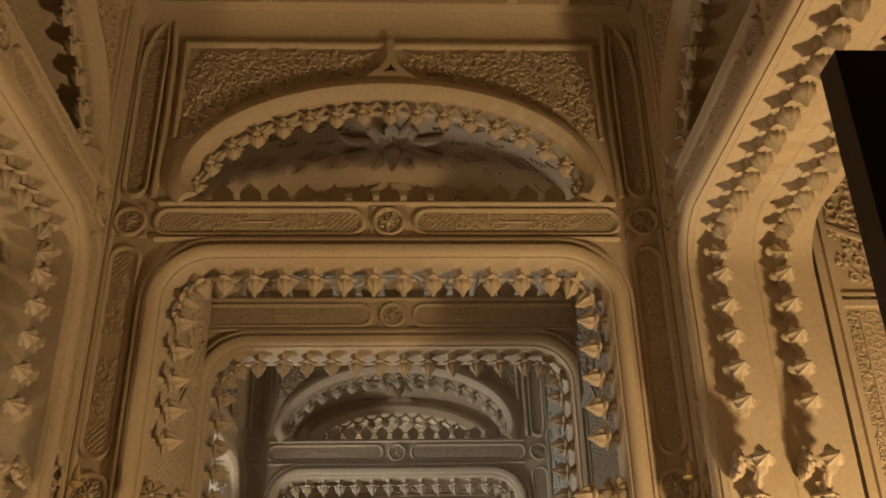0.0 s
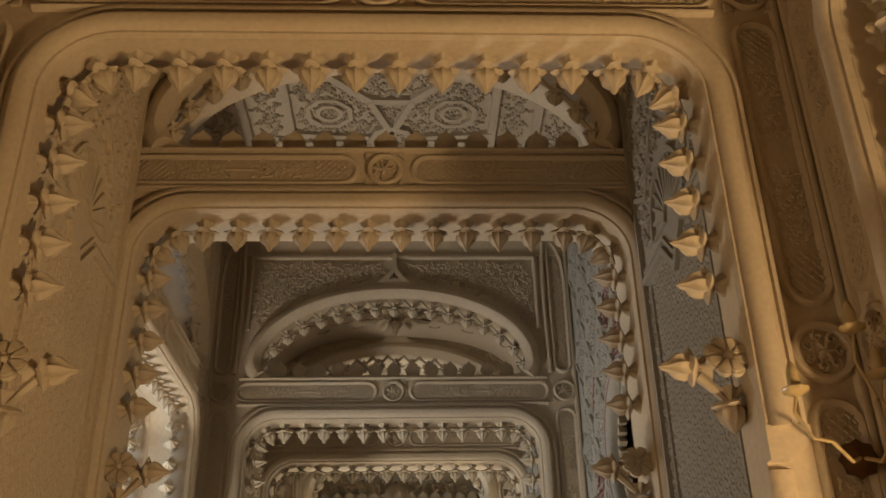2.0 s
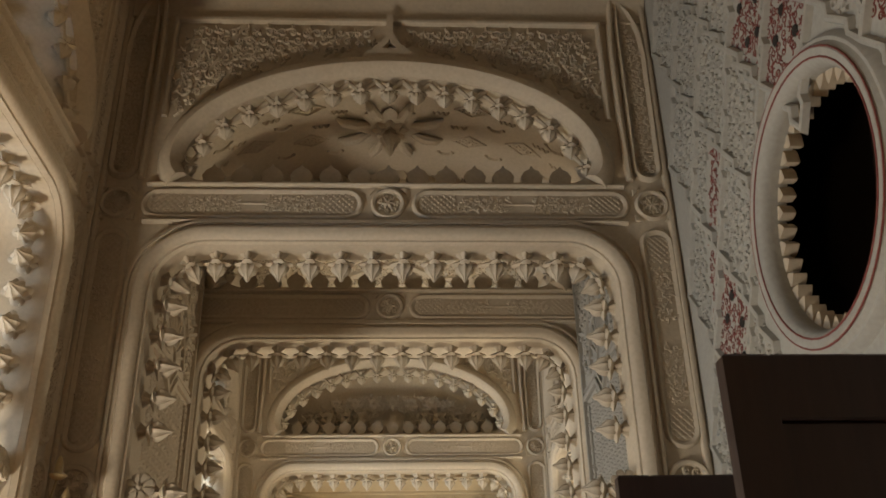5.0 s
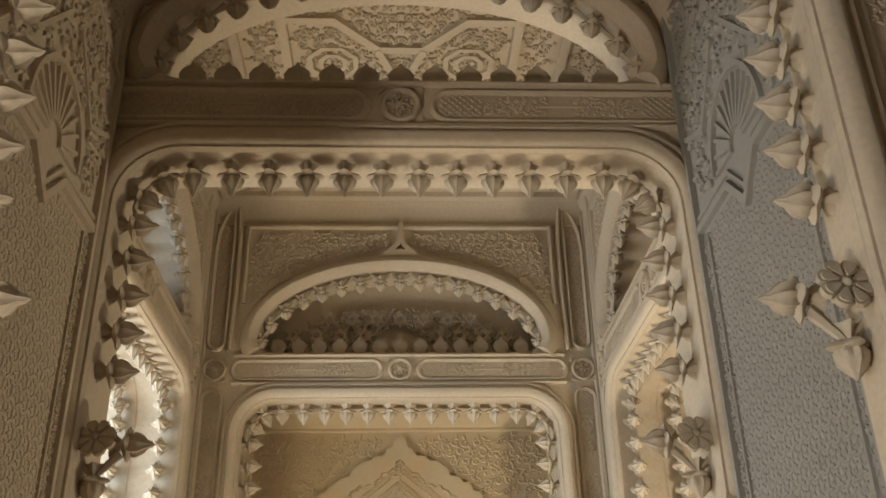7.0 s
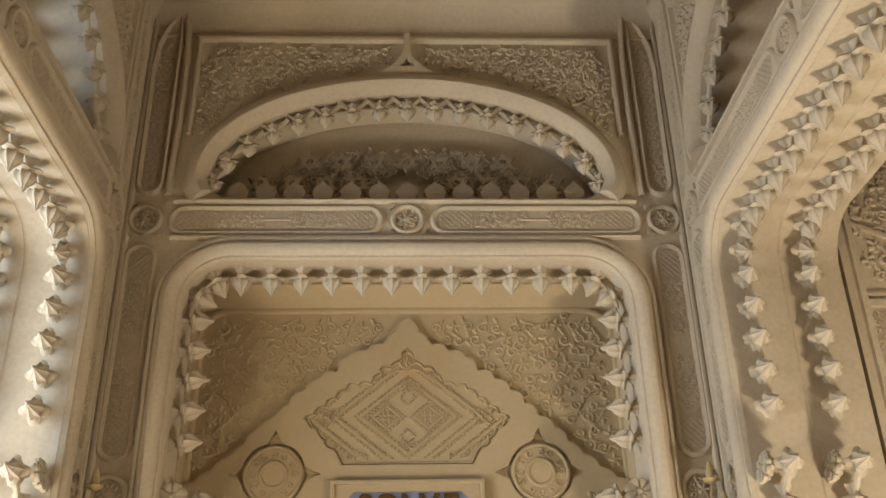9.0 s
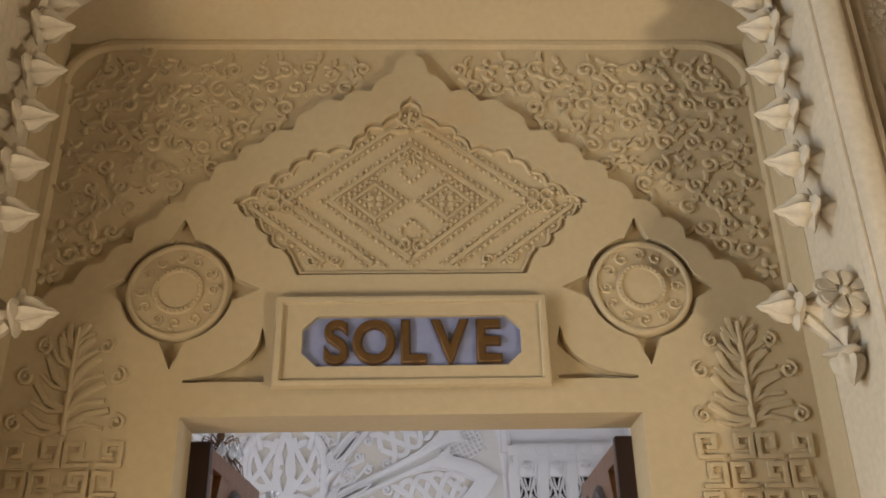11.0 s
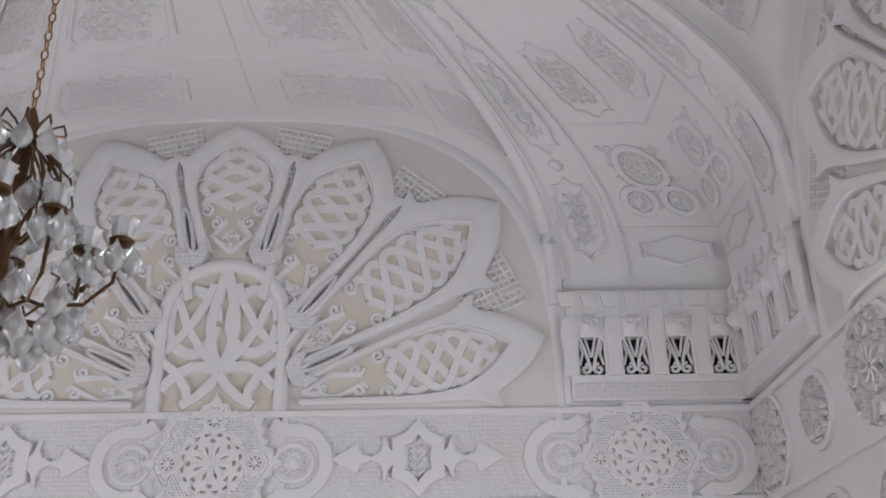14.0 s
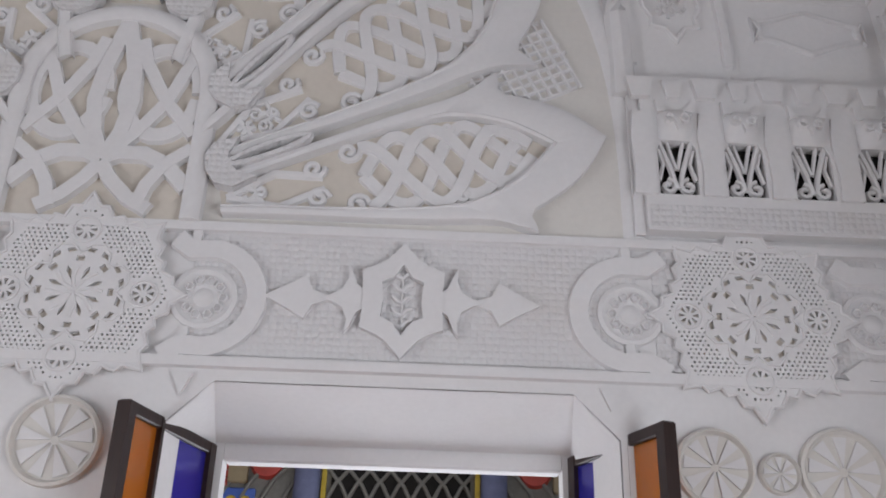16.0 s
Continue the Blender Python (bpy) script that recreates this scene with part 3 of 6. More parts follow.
def gap_vault(y0, y1, name):
    """The narrow bay between two screens: carved side walls and a flat ceiling with a flower."""
    yc, half, top = (y0 + y1) / 2, (y1 - y0) / 2, 4.385
    lift = lambda u: 3.86 + (top - 3.86) * (1 - min(1.0, abs(u)) ** 2.4) ** (1 / 2.4)
    bow = [(-1.0 + k / 16, lift(-1.0 + k / 16)) for k in range(33)]
    slab_ = Mesh().grid([[(XC + u, y, z) for u, z in bow] + [(XC + 1.0, y, 4.6), (XC - 1.0, y, 4.6)] for y in (y0, y1)], True, True)
    tagged(new("ceiling", slab_.data("ceiling", IVORY)), "ivory barrel vault between two arch screens", "ceiling", kind="structure")
    rose = thing("ceiling_rose", "carved stucco flower with a hanging bud", "ceiling rose", pose(XC, yc, top), "ceiling roses", "structure")
    part("flower", Mesh().lathe([(0.004, 0.15), (-0.014, 0.16), (-0.030, 0.12), (-0.024, 0.085), (-0.045, 0.06), (-0.04, 0.035)], 40, 8, 0.18), BUD, rose)
    part("bud", Mesh().lathe([(-0.03, 0.035), (-0.06, 0.032), (-0.075, 0.052), (-0.10, 0.046), (-0.13, 0.024), (-0.16, 0.018), (-0.19, 0.001)], 16, 8, 0.12), BUD, rose)
    for k in range(8):
        a = math.pi * k / 4 + 0.39
        c_, s_ = math.cos(a), math.sin(a) * 0.85
        z = lambda q: lift(q * c_) - top
        part("leaf", Mesh().tube([(0.12 * c_, 0.12 * s_, z(0.12) - 0.012), (0.19 * c_, 0.19 * s_, z(0.19) - 0.034), (0.26 * c_, 0.26 * s_, z(0.26) - 0.030), (0.30 * c_, 0.30 * s_, z(0.30) - 0.006)], lambda q: 0.030 * math.sin(math.pi * (0.18 + 0.74 * q)), 8), BUD, rose)
    tiles = Mesh()
    for s in (-1, 1):
        for q, t in ((0.42, 0.10), (0.42, -0.20), (0.70, 0.04), (0.70, -0.24)):
            tiles.ribbon([(s * q - 0.085, t), (s * q, t + 0.055), (s * q + 0.085, t), (s * q, t - 0.055)], 0.012, 0.010, 0, True)
            for k in range(6):
                tiles.ribbon(ring(s * q + 0.018 * (k - 2.5), t + 0.010 * (-1) ** k, 0.012, 6), 0.006, 0.007, 0, True)
        for q, t in ((0.30, 0.22), (0.56, 0.20), (0.55, -0.08), (0.83, 0.18), (0.84, -0.10)):
            tiles.ribbon(arc(s * q, t, 0.040, 0, 180, 6, 0.030), 0.018, 0.016)
        for q, t in ((0.26, -0.16), (0.36, -0.04), (0.60, -0.16), (0.78, -0.05), (0.88, 0.05)):
            for k in range(3):
                tiles.ribbon(arc(s * q + 0.026 * (k - 1), t, 0.013, 0, 180, 4, 0.020), 0.010, 0.014)
    tiles.v = [(u, w * 0.95, d + lift(u) - top) for u, d, w in tiles.v]
    part("lozenge_relief", tiles, IVORY, rose)
    # shade is put into the colour: right wall darker grey, lit left wall ivory
    for s, rz in ((1, -90), (-1, 90)):
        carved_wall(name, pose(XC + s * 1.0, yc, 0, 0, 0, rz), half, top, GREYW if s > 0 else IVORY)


gap_vault(A_Y + THIN, B_Y, "first_arch")
gap_vault(C_Y + THIN, D_Y, "second_arch")
for yc in BAYS:
    bay_ceiling(yc)

# the pierced panel behind the last lunette
lat = thing("lattice_panel", "pierced stucco lattice of stars behind the last lunette", "lattice", pose(XC, E_Y + 0.20, 0), "", "structure")
pier = Mesh()
dome = lambda u, w: (u / 0.84) ** 2 + ((w - 3.70) / 0.385) ** 2 < 1 and (abs(u) > 0.12 or w > 3.9) and w > 3.68
for i in range(-6, 7):
    for j in range(4):
        cu, cw = i * 0.155 + 0.078 * (j % 2), 3.74 + j * 0.118
        if dome(cu, cw):
            for t in (0.0, math.pi):
                pier.ribbon([(cu + 0.046 * math.cos(t + math.pi / 2 + k * 2.094), cw + 0.046 * math.sin(t + math.pi / 2 + k * 2.094)) for k in range(3)], 0.020, 0.016 + 0.002 * (t > 0), 0, True)
arabesque(pier, dome, (-0.92, 0.92, 3.66, 4.24), 0.058, 0.014, 0.0, True, 77)
part("tracery", pier, IVORY, lat)
part("shield", Mesh().plate([(0, 3.66), (0.07, 3.70), (0.085, 3.78), (0.10, 3.84), (0.05, 3.83), (0, 3.87), (-0.05, 3.83), (-0.10, 3.84), (-0.085, 3.78), (-0.07, 3.70)], [], 0.030, 0.0), BUD, lat)
part("backing", Mesh().box(-1.0, 1.0, 0.045, 0.08, 3.42, 4.4), IVORY, lat)

# ---- the wall with the word over the door ----
greet = thing("wall_greeting", "yellow stucco wall carved with scrolls round a doorway", "wall", pose(XC, S_Y, 0), "", "structure")
DOOR, DTOP = 0.534, 2.20
part("body", Mesh().plate([(1.24, 0), (1.24, 3.46), (-1.24, 3.46), (-1.24, 0), (-DOOR, 0), (-DOOR, DTOP), (DOOR, DTOP), (DOOR, 0)], [], 0.0, -0.112), YELLOW, greet)
jamb = Mesh()
jamb.box(-1.24, -0.95, -0.14, -0.002, 0, 3.42)
jamb.box(0.95, 1.24, -0.14, -0.002, 0, 3.42)
jamb.box(-1.24, 1.24, -0.14, -0.002, 3.36, 3.46)
jamb.grid([[(x, -d, w) for d, w in ((0.0, 3.285), (0.02, 3.29), (0.05, 3.31), (0.10, 3.35), (0.13, 3.365))] for x in (-0.95, 0.95)])
part("cove", jamb, YELLOW, greet)
rim = Mesh().ribbon([(0.95, 1.2), (0.95, 3.14)] + arc(0.81, 3.14, 0.14, 0, 90, 6) + arc(-0.81, 3.14, 0.14, 90, 180, 6) + [(-0.95, 3.14), (-0.95, 1.2)], 0.03, 0.018)
part("frame_moulding", rim, YELLOW, greet)
ZIG = [(0.0, 3.235), (0.05, 3.175), (0.085, 3.125), (0.15, 3.095), (0.27, 3.05), (0.31, 2.99), (0.40, 2.945), (0.50, 2.86), (0.56, 2.79), (0.66, 2.71), (0.73, 2.625), (0.79, 2.58), (0.85, 2.525), (0.95, 2.47)]
HEXA = [(0.0, 3.09), (0.05, 3.02), (0.12, 2.99), (0.16, 2.93), (0.26, 2.915), (0.34, 2.85), (0.455, 2.757), (0.39, 2.70), (0.36, 2.65), (0.31, 2.61), (0.285, 2.556)]


def wavy(path, swell, pitch):
    """The same path with small scallops along it."""
    pts = along(path, pitch / 6)
    return [path[0]] + [(u + nu * swell * (abs(math.sin(math.pi * k / 6)) - 0.5), w + nw * swell * (abs(math.sin(math.pi * k / 6)) - 0.5)) for k, (u, w, nu, nw) in enumerate(pts)][1:-1] + [path[-1]]


zig_half = wavy(ZIG, 0.020, 0.085)
hexa_half = wavy(HEXA[:-1], 0.014, 0.060) + HEXA[-1:]
hexa_full = [(-u, w) for u, w in hexa_half[::-1]] + hexa_half[1:]


def quatrefoil(cu, cw, side):
    out = []
    for k, reach in enumerate((0.190, 0.192, 0.200, 0.205)):
        a = 90 * k
        out += [(cu + side * reach * math.cos(radians(a)), cw + reach * math.sin(radians(a)))]
        out += [(cu + side * 0.138 * math.cos(radians(a + b)), cw + 0.138 * math.sin(radians(a + b))) for b in (13, 17, 31, 45, 59, 73, 77)]
    return out


BELL = [(0.345, 2.283), (0.352, 2.325), (0.340, 2.350), (0.348, 2.380), (0.358, 2.420), (0.366, 2.375), (0.386, 2.345), (0.420, 2.318), (0.470, 2.300), (0.535, 2.290), (0.535, 2.283)]
cuts = [hexa_full] + [quatrefoil(t * 0.570, 2.520, t) for t in (-1, 1)] + [[(t * u, w) for u, w in BELL] for t in (-1, 1)]
field = Mesh().plate([(0.95, 1.2), (0.95, 2.47)] + zig_half[::-1][1:] + [(-u, w) for u, w in zig_half[1:]] + [(-0.95, 1.2), (-DOOR, 1.2), (-DOOR, DTOP), (DOOR, DTOP), (DOOR, 1.2)], cuts, 0.028, 0.0)
part("stepped_field", field, YELLOW, greet)


def zig_w(u):
    return float(np.interp(abs(u), [p[0] for p in ZIG], [p[1] for p in ZIG]))


part("scroll_relief", arabesque(Mesh(), lambda u, w: abs(u) < 0.93 and zig_w(u) + 0.015 < w < 3.285 and not (abs(u) > 0.86 and w > 3.2), (-0.95, 0.95, 2.48, 3.29), 0.070, 0.008, 0.0, True, 33, 0.95), YELLOW, greet)
hexp = part("lozenge_panel", Mesh().plate(hexa_full, [], 0.012, -0.002), YELLOW, greet)
part("lozenge_rim", Mesh().ribbon([(u * 0.965, 2.78 + (w - 2.78) * 0.955) for u, w in hexa_full], 0.010, 0.008, 0.012, True), YELLOW, hexp)


def in_hexa(u, w):
    wt = float(np.interp(abs(u), [0, 0.05, 0.12, 0.26, 0.455], [3.07, 3.0, 2.97, 2.90, 2.76]))
    wb = float(np.interp(abs(u), [0, 0.285, 0.455], [2.57, 2.57, 2.75]))
    return wb + 0.012 < w < wt - 0.012


knots = Mesh()
KMID = 2.77


def beads(path, step, size, closed=False):
    """A row of small pointed studs along a path, kept inside the lozenge."""
    for u, w, nu, nw in along(path, step, closed):
        if in_hexa(u, w):
            knots.lathe([(0.010, size), (0.016, size * 0.85), (0.021, size * 0.30)], 6, centre=(u, 0, w), axis="y")


for t in (-1, 1):
    beads(ring(0, KMID + t * 0.088, 0.034, 4, 0.034), 0.0170, 0.0066, True)
for c in (0.150, 0.186, 0.240, 0.276, 0.330, 0.366, 0.420):
    beads([(-c / 0.80, KMID), (0, KMID + c), (c / 0.80, KMID), (0, KMID - c)], 0.0185, 0.0066, True)
for c in (0.168, 0.258, 0.348):
    for t in (-1, 1):
        loop = [q for q in [(t * c / 0.80 * (1 - abs(k) / 20), KMID + c * k / 20) for k in range(-20, 21)] if in_hexa(*q)]
        if len(loop) > 2:
            knots.strap(loop, 0.012, 0.005, 0.012)
for t in (-1, 1):
    for c in (0.040, 0.080):
        beads(ring(t * 0.092, KMID, c, 4, c * 0.85), 0.0175, 0.0066, True)
    knots.ribbon(ring(t * 0.092, KMID, 0.060, 4, 0.051), 0.010, 0.007, 0.012, True)
    for k in range(4):
        a = math.pi * (k + 0.5) / 2
        knots.disc(t * 0.092 + 0.016 * math.cos(a), KMID + 0.014 * math.sin(a), [(0.010, 0.011), (0.018, 0.009), (0.021, 0.002)], 8)
        knots.ribbon(ring(t * 0.335 + 0.026 * math.cos(a), KMID + 0.024 * math.sin(a), 0.016, 8), 0.007, 0.009, 0.012, True)
    knots.ribbon(spiral(t * 0.022, 2.640, 0.022, math.pi / 2, 1.2, t, 10), 0.008, 0.009, 0.012)
    knots.ribbon(spiral(t * 0.022, 2.905, 0.020, -math.pi / 2, 1.2, -t, 10), 0.008, 0.009, 0.012)
    for q in (0.19, 0.25):
        knots.ribbon(spiral(t * q, 2.600, 0.016, 0, 1.2, t, 9), 0.007, 0.009, 0.012)
for k in range(5):
    a = math.pi * k / 4
    knots.ribbon(leaf_path(0.008 * math.cos(a), 2.985 + 0.008 * math.sin(a), a, 0.045), 0.014, 0.010, 0.012)
part("knot_relief", knots, YELLOW, hexp)
for s in (-1, 1):
    ro = part("roundel", Mesh().disc(s * 0.570, 2.52, [(0.0, 0.128), (0.022, 0.126), (0.028, 0.120), (0.028, 0.114), (0.020, 0.110), (0.020, 0.064), (0.028, 0.060), (0.028, 0.050), (0.023, 0.046), (0.025, 0.001)], 36), YELLOW, greet)
    rr = Mesh()
    for k in range(12):
        a = 2 * math.pi * k / 12
        rr.ribbon(spiral(s * 0.570 + 0.087 * math.cos(a), 2.52 + 0.087 * math.sin(a), 0.018, a, 1.1, (-1) ** k, 8), 0.006, 0.006, 0.020)
    for k in range(30):
        a = 2 * math.pi * k / 30
        rr.disc(s * 0.570 + 0.055 * math.cos(a), 2.52 + 0.055 * math.sin(a), [(0.024, 0.0045), (0.031, 0.0035), (0.032, 0.001)], 6)
    part("relief", rr, YELLOW, ro)
    fret = Mesh()
    u0, u1 = 0.655, 0.925
    for k in range(13):
        w = 1.30 + k * 0.066
        for g in range(4):
            c0 = u0 + g * 0.0685
            c1 = c0 + 0.052
            path = [(c0, w), (c1, w), (c1, w + 0.048), (c0 + 0.018, w + 0.048), (c0 + 0.018, w + 0.022), (c1 - 0.016, w + 0.022)]
            fret.strap([(s * (x if (g + k) % 2 else c0 + c1 - x), y) for x, y in path], 0.011, 0.010, 0.026)
    vase = lambda u, w: abs(abs(u) - 0.79) < 0.14 and 2.155 < w < 2.46 and zig_w(u) - 0.03 > w
    fret.ribbon([(s * 0.79, 2.16), (s * 0.79, 2.42)], 0.016, 0.014, 0.026)
    for t in (-1, 1):
        for w, tilt, size in ((2.175, 1.15, 0.105), (2.215, 0.85, 0.105), (2.265, 0.62, 0.100), (2.320, 0.45, 0.085), (2.365, 0.30, 0.070)):
            for lean, wide in ((0.0, 0.020), (0.42, 0.013)):
                leaf = leaf_path(s * 0.79, w, math.pi / 2 - t * (tilt + lean), size * (1 - lean * 0.4))
                if zig_w(leaf[-1][0]) - 0.03 > leaf[-1][1]:
                    fret.ribbon(leaf, wide, 0.010, 0.026)
        for du, w, rad in ((0.105, 2.300, 0.022), (0.070, 2.375, 0.020), (0.115, 2.190, 0.020)):
            at = s * 0.79 + t * du
            if zig_w(at) - 0.04 > w:
                fret.ribbon(spiral(at, w, rad, math.pi / 2, 1.3, -t, 12), 0.010, 0.010, 0.026)
    part("fret_relief", fret, YELLOW, greet)
PLQ = [(-0.26, 2.345), (-0.225, 2.312), (0.225, 2.312), (0.26, 2.345), (0.26, 2.405), (0.225, 2.438), (-0.225, 2.438), (-0.26, 2.405)]
part("plaque_frame", Mesh().plate([(-0.315, 2.27), (0.315, 2.27), (0.315, 2.478), (-0.315, 2.478)], [PLQ], 0.048, 0.0), YELLOW, greet)
part("plaque_moulding", Mesh().ribbon([(-0.315, 2.27), (0.315, 2.27), (0.315, 2.478), (-0.315, 2.478)], 0.022, 0.016, 0.044, True), YELLOW, greet)
plq = part("plaque", Mesh().plate(PLQ, [], 0.034, 0.0), BLUE, greet, "slate blue plaque with gilt letters")
for k, ch in enumerate("SOLVE"):
    tc = bpy.data.curves.new("letter", "FONT")
    tc.body, tc.size, tc.extrude, tc.bevel_depth, tc.align_x = ch, 0.138, 0.006, 0.0035, "CENTER"
    tc.materials.append(GILT)
    edge = tc.copy()
    edge.offset, edge.extrude, edge.bevel_depth = 0.0045, 0.003, 0.0015
    edge.materials[0] = BRONZE
    rim_ = new("letter_edge", edge)
    rim_.parent = plq
    rim_.matrix_local = pose(-0.180 + 0.090 * k, -0.036, 2.325, 90, 0, 0) @ Matrix.Diagonal((0.92, 1.06, 1, 1))
    lt = new("letter", tc)
    lt.parent = plq
    lt.matrix_local = pose(-0.180 + 0.090 * k, -0.038, 2.325, 90, 0, 0) @ Matrix.Diagonal((0.92, 1.06, 1, 1))


# ---- round the corridor ----
def slab(name, x0, x1, y0, y1, z0, z1, mat, label, category):
    return tagged(new(name, Mesh().box(x0, x1, y0, y1, z0, z1).data(name, mat)), label, category, kind="structure")


gap_vault(-0.12 + THIN, 0.92, "entrance")
slab("floor", -4.2, 4.2, -1.4, 19.2, -0.2, 0.0, TILE, "worn terracotta tile floor", "floor")
slab("roof", -4.4, 4.4, -1.5, 12.0, 4.90, 5.1, IVORY, "plain slab roof over the corridor", "roof")
slab("wall_back", -4.2, 4.2, -1.5, -1.2, 0, 4.9, IVORY, "plain ivory end wall", "wall")
slab("wall_gallery_end", -4.2, XC - 1.25, 11.58, 11.84, 0, 4.9, GREYW, "plain gallery end wall", "wall")
slab("wall_side_room_end", XC + 1.25, 4.2, 11.58, 11.84, 0, 4.9, YELLOW, "plain yellow end wall", "wall")
for y0, y1 in ((-1.2, 0.92), (3.92, 4.96), (7.72, 8.81)):
    slab("wall_pier", XC - 1.74, XC - 1.24, y0, y1, 0, 4.9, IVORY, "plain pier between bays", "wall")
    slab("wall_pier", XC + 1.24, XC + 1.74, y0, y1, 0, 4.9, IVORY, "plain pier between bays", "wall")
slab("wall_partition", XC + 1.74, 4.2, 3.95, 4.2, 0, 4.9, YELLOW, "plain yellow partition wall", "wall")
slab("wall_partition", XC + 1.74, 4.2, 8.2, 8.5, 0, 4.9, YELLOW, "plain yellow partition wall", "wall")

gal = thing("wall_gallery", "grey-white gallery wall with tall windows", "wall", pose(-3.2, 5.3, 0, 0, 0, 90), "", "structure")
gal_out = [(-6.6, 0), (6.4, 0), (6.4, 4.9), (-6.6, 4.9)]
wins = []
for yc in BAYS:
    u = yc - 5.3
    wins.append([(u - 0.62, 0.7), (u + 0.62, 0.7), (u + 0.62, 2.9)] + arc(u, 2.9, 0.62, 0, 180, 12)[1:-1] + [(u - 0.62, 2.9)])
part("body", Mesh().plate(gal_out, wins, 0.0, -0.3), GREYW, gal)
for yc in BAYS:
    u = yc - 5.3
    win = part("window_frame", Mesh().sweep([(u - 0.62, 0.7), (u + 0.62, 0.7), (u + 0.62, 2.9)] + arc(u, 2.9, 0.62, 0, 180, 12)[1:-1] + [(u - 0.62, 2.9)], [(0, -0.1), (0.05, -0.1), (0.05, -0.16), (0, -0.16)], True), WOOD, gal)
    bars = Mesh()
    bars.box(u - 0.02, u + 0.02, 0.11, 0.15, 0.7, 3.5, 0.005)
    for w in (1.3, 1.9, 2.5, 3.0):
        bars.box(u - 0.6, u + 0.6, 0.115, 0.145, w - 0.015, w + 0.015, 0.004)
    part("glazing_bar", bars, WOOD, win)
slab("wall_side_room", 2.95, 3.2, -1.2, 12.0, 0, 4.9, YELLOW, "plain yellow side room wall", "wall")
for yc in (BAYS[0], BAYS[2]):
    carved_wall("side_passage", pose(XC + 2.24, yc + 0.97, 0), 0.48, 4.6, IVORY)
    carved_wall("side_room_panel", pose(2.93, yc, 0, 0, 0, -90), 0.95, 4.6, IVORY)

# white wall and panel added to show bright, as daylight, through the left opening
slab("wall_gallery_added", -3.2, XC - 1.74, 7.62, 7.85, 0, 4.9, WHITE, "white cross wall added to show as daylight in the gallery", "wall")
carved_wall("gallery_added_panel", pose(-2.50, 7.60, 0), 0.68, 4.6, WHITE)
carved_wall("gallery_end_panel", pose(-2.50, 11.56, 0), 0.68, 4.6, GREYW)

# ---- the painted wall with the round window ----
paint = thing("wall_painted", "carved wall with faded red arabesques and a round window", "wall", pose(XC + 1.245, BAYS[1], 0, 0, 0, -90), "", "structure")
RW, RR = 2.86, 0.37
part("body", Mesh().plate([(1.27, 0), (1.27, CEIL + 0.1), (-1.27, CEIL + 0.1), (-1.27, 0), (-0.50, 0), (-0.50, 2.20), (0.50, 2.20), (0.50, 0)], [ring(0, RW, RR, 40)], 0.0, -0.05), CELADON, paint)
part("round_window_moulding", Mesh().sweep(ring(0, RW, RR, 48), outwards([(0.0, 0.0), (0.0, 0.02), (0.02, 0.045), (0.05, 0.05), (0.07, 0.03), (0.08, 0.03), (0.09, 0.02), (0.10, 0.0)]), True), CELADON, paint)
# a flat black sheet paints the unlit depth seen through the round window
part("backing", Mesh().box(-1.2, 1.2, 0.40, 0.44, 0, 3.9), DARK, paint, "black sheet for the unlit space behind the opening")
TOOTH = Mesh().plate([(-0.026, 0.012), (0.026, 0.012), (0.022, -0.012), (0.008, -0.034), (0.0, -0.042), (-0.008, -0.034), (-0.022, -0.012)], [], 0.022, -0.022).data("tooth", FIELD)
for u, w, nu, nw in along(ring(0, RW, RR, 48), 0.060, True):
    part("tooth", TOOTH, None, paint, "", pose(u, 0.042, w) @ Matrix.Rotation(math.atan2(-nu, -nw), 4, "Y"))
for q in (0.395, 0.425):
    part("painted_ring", Mesh().ribbon(ring(0, RW, q, 48), 0.006, 0.004, 0.046, True), RED, paint)
free = lambda u, w: u * u + (w - RW) ** 2 > 0.49 ** 2 and abs(u) < 1.2 and (abs(u) > 0.56 or w > 2.25)
reds, pales, voids = Mesh(), Mesh(), Mesh()
CELLU, CELLW = 0.40, 0.62
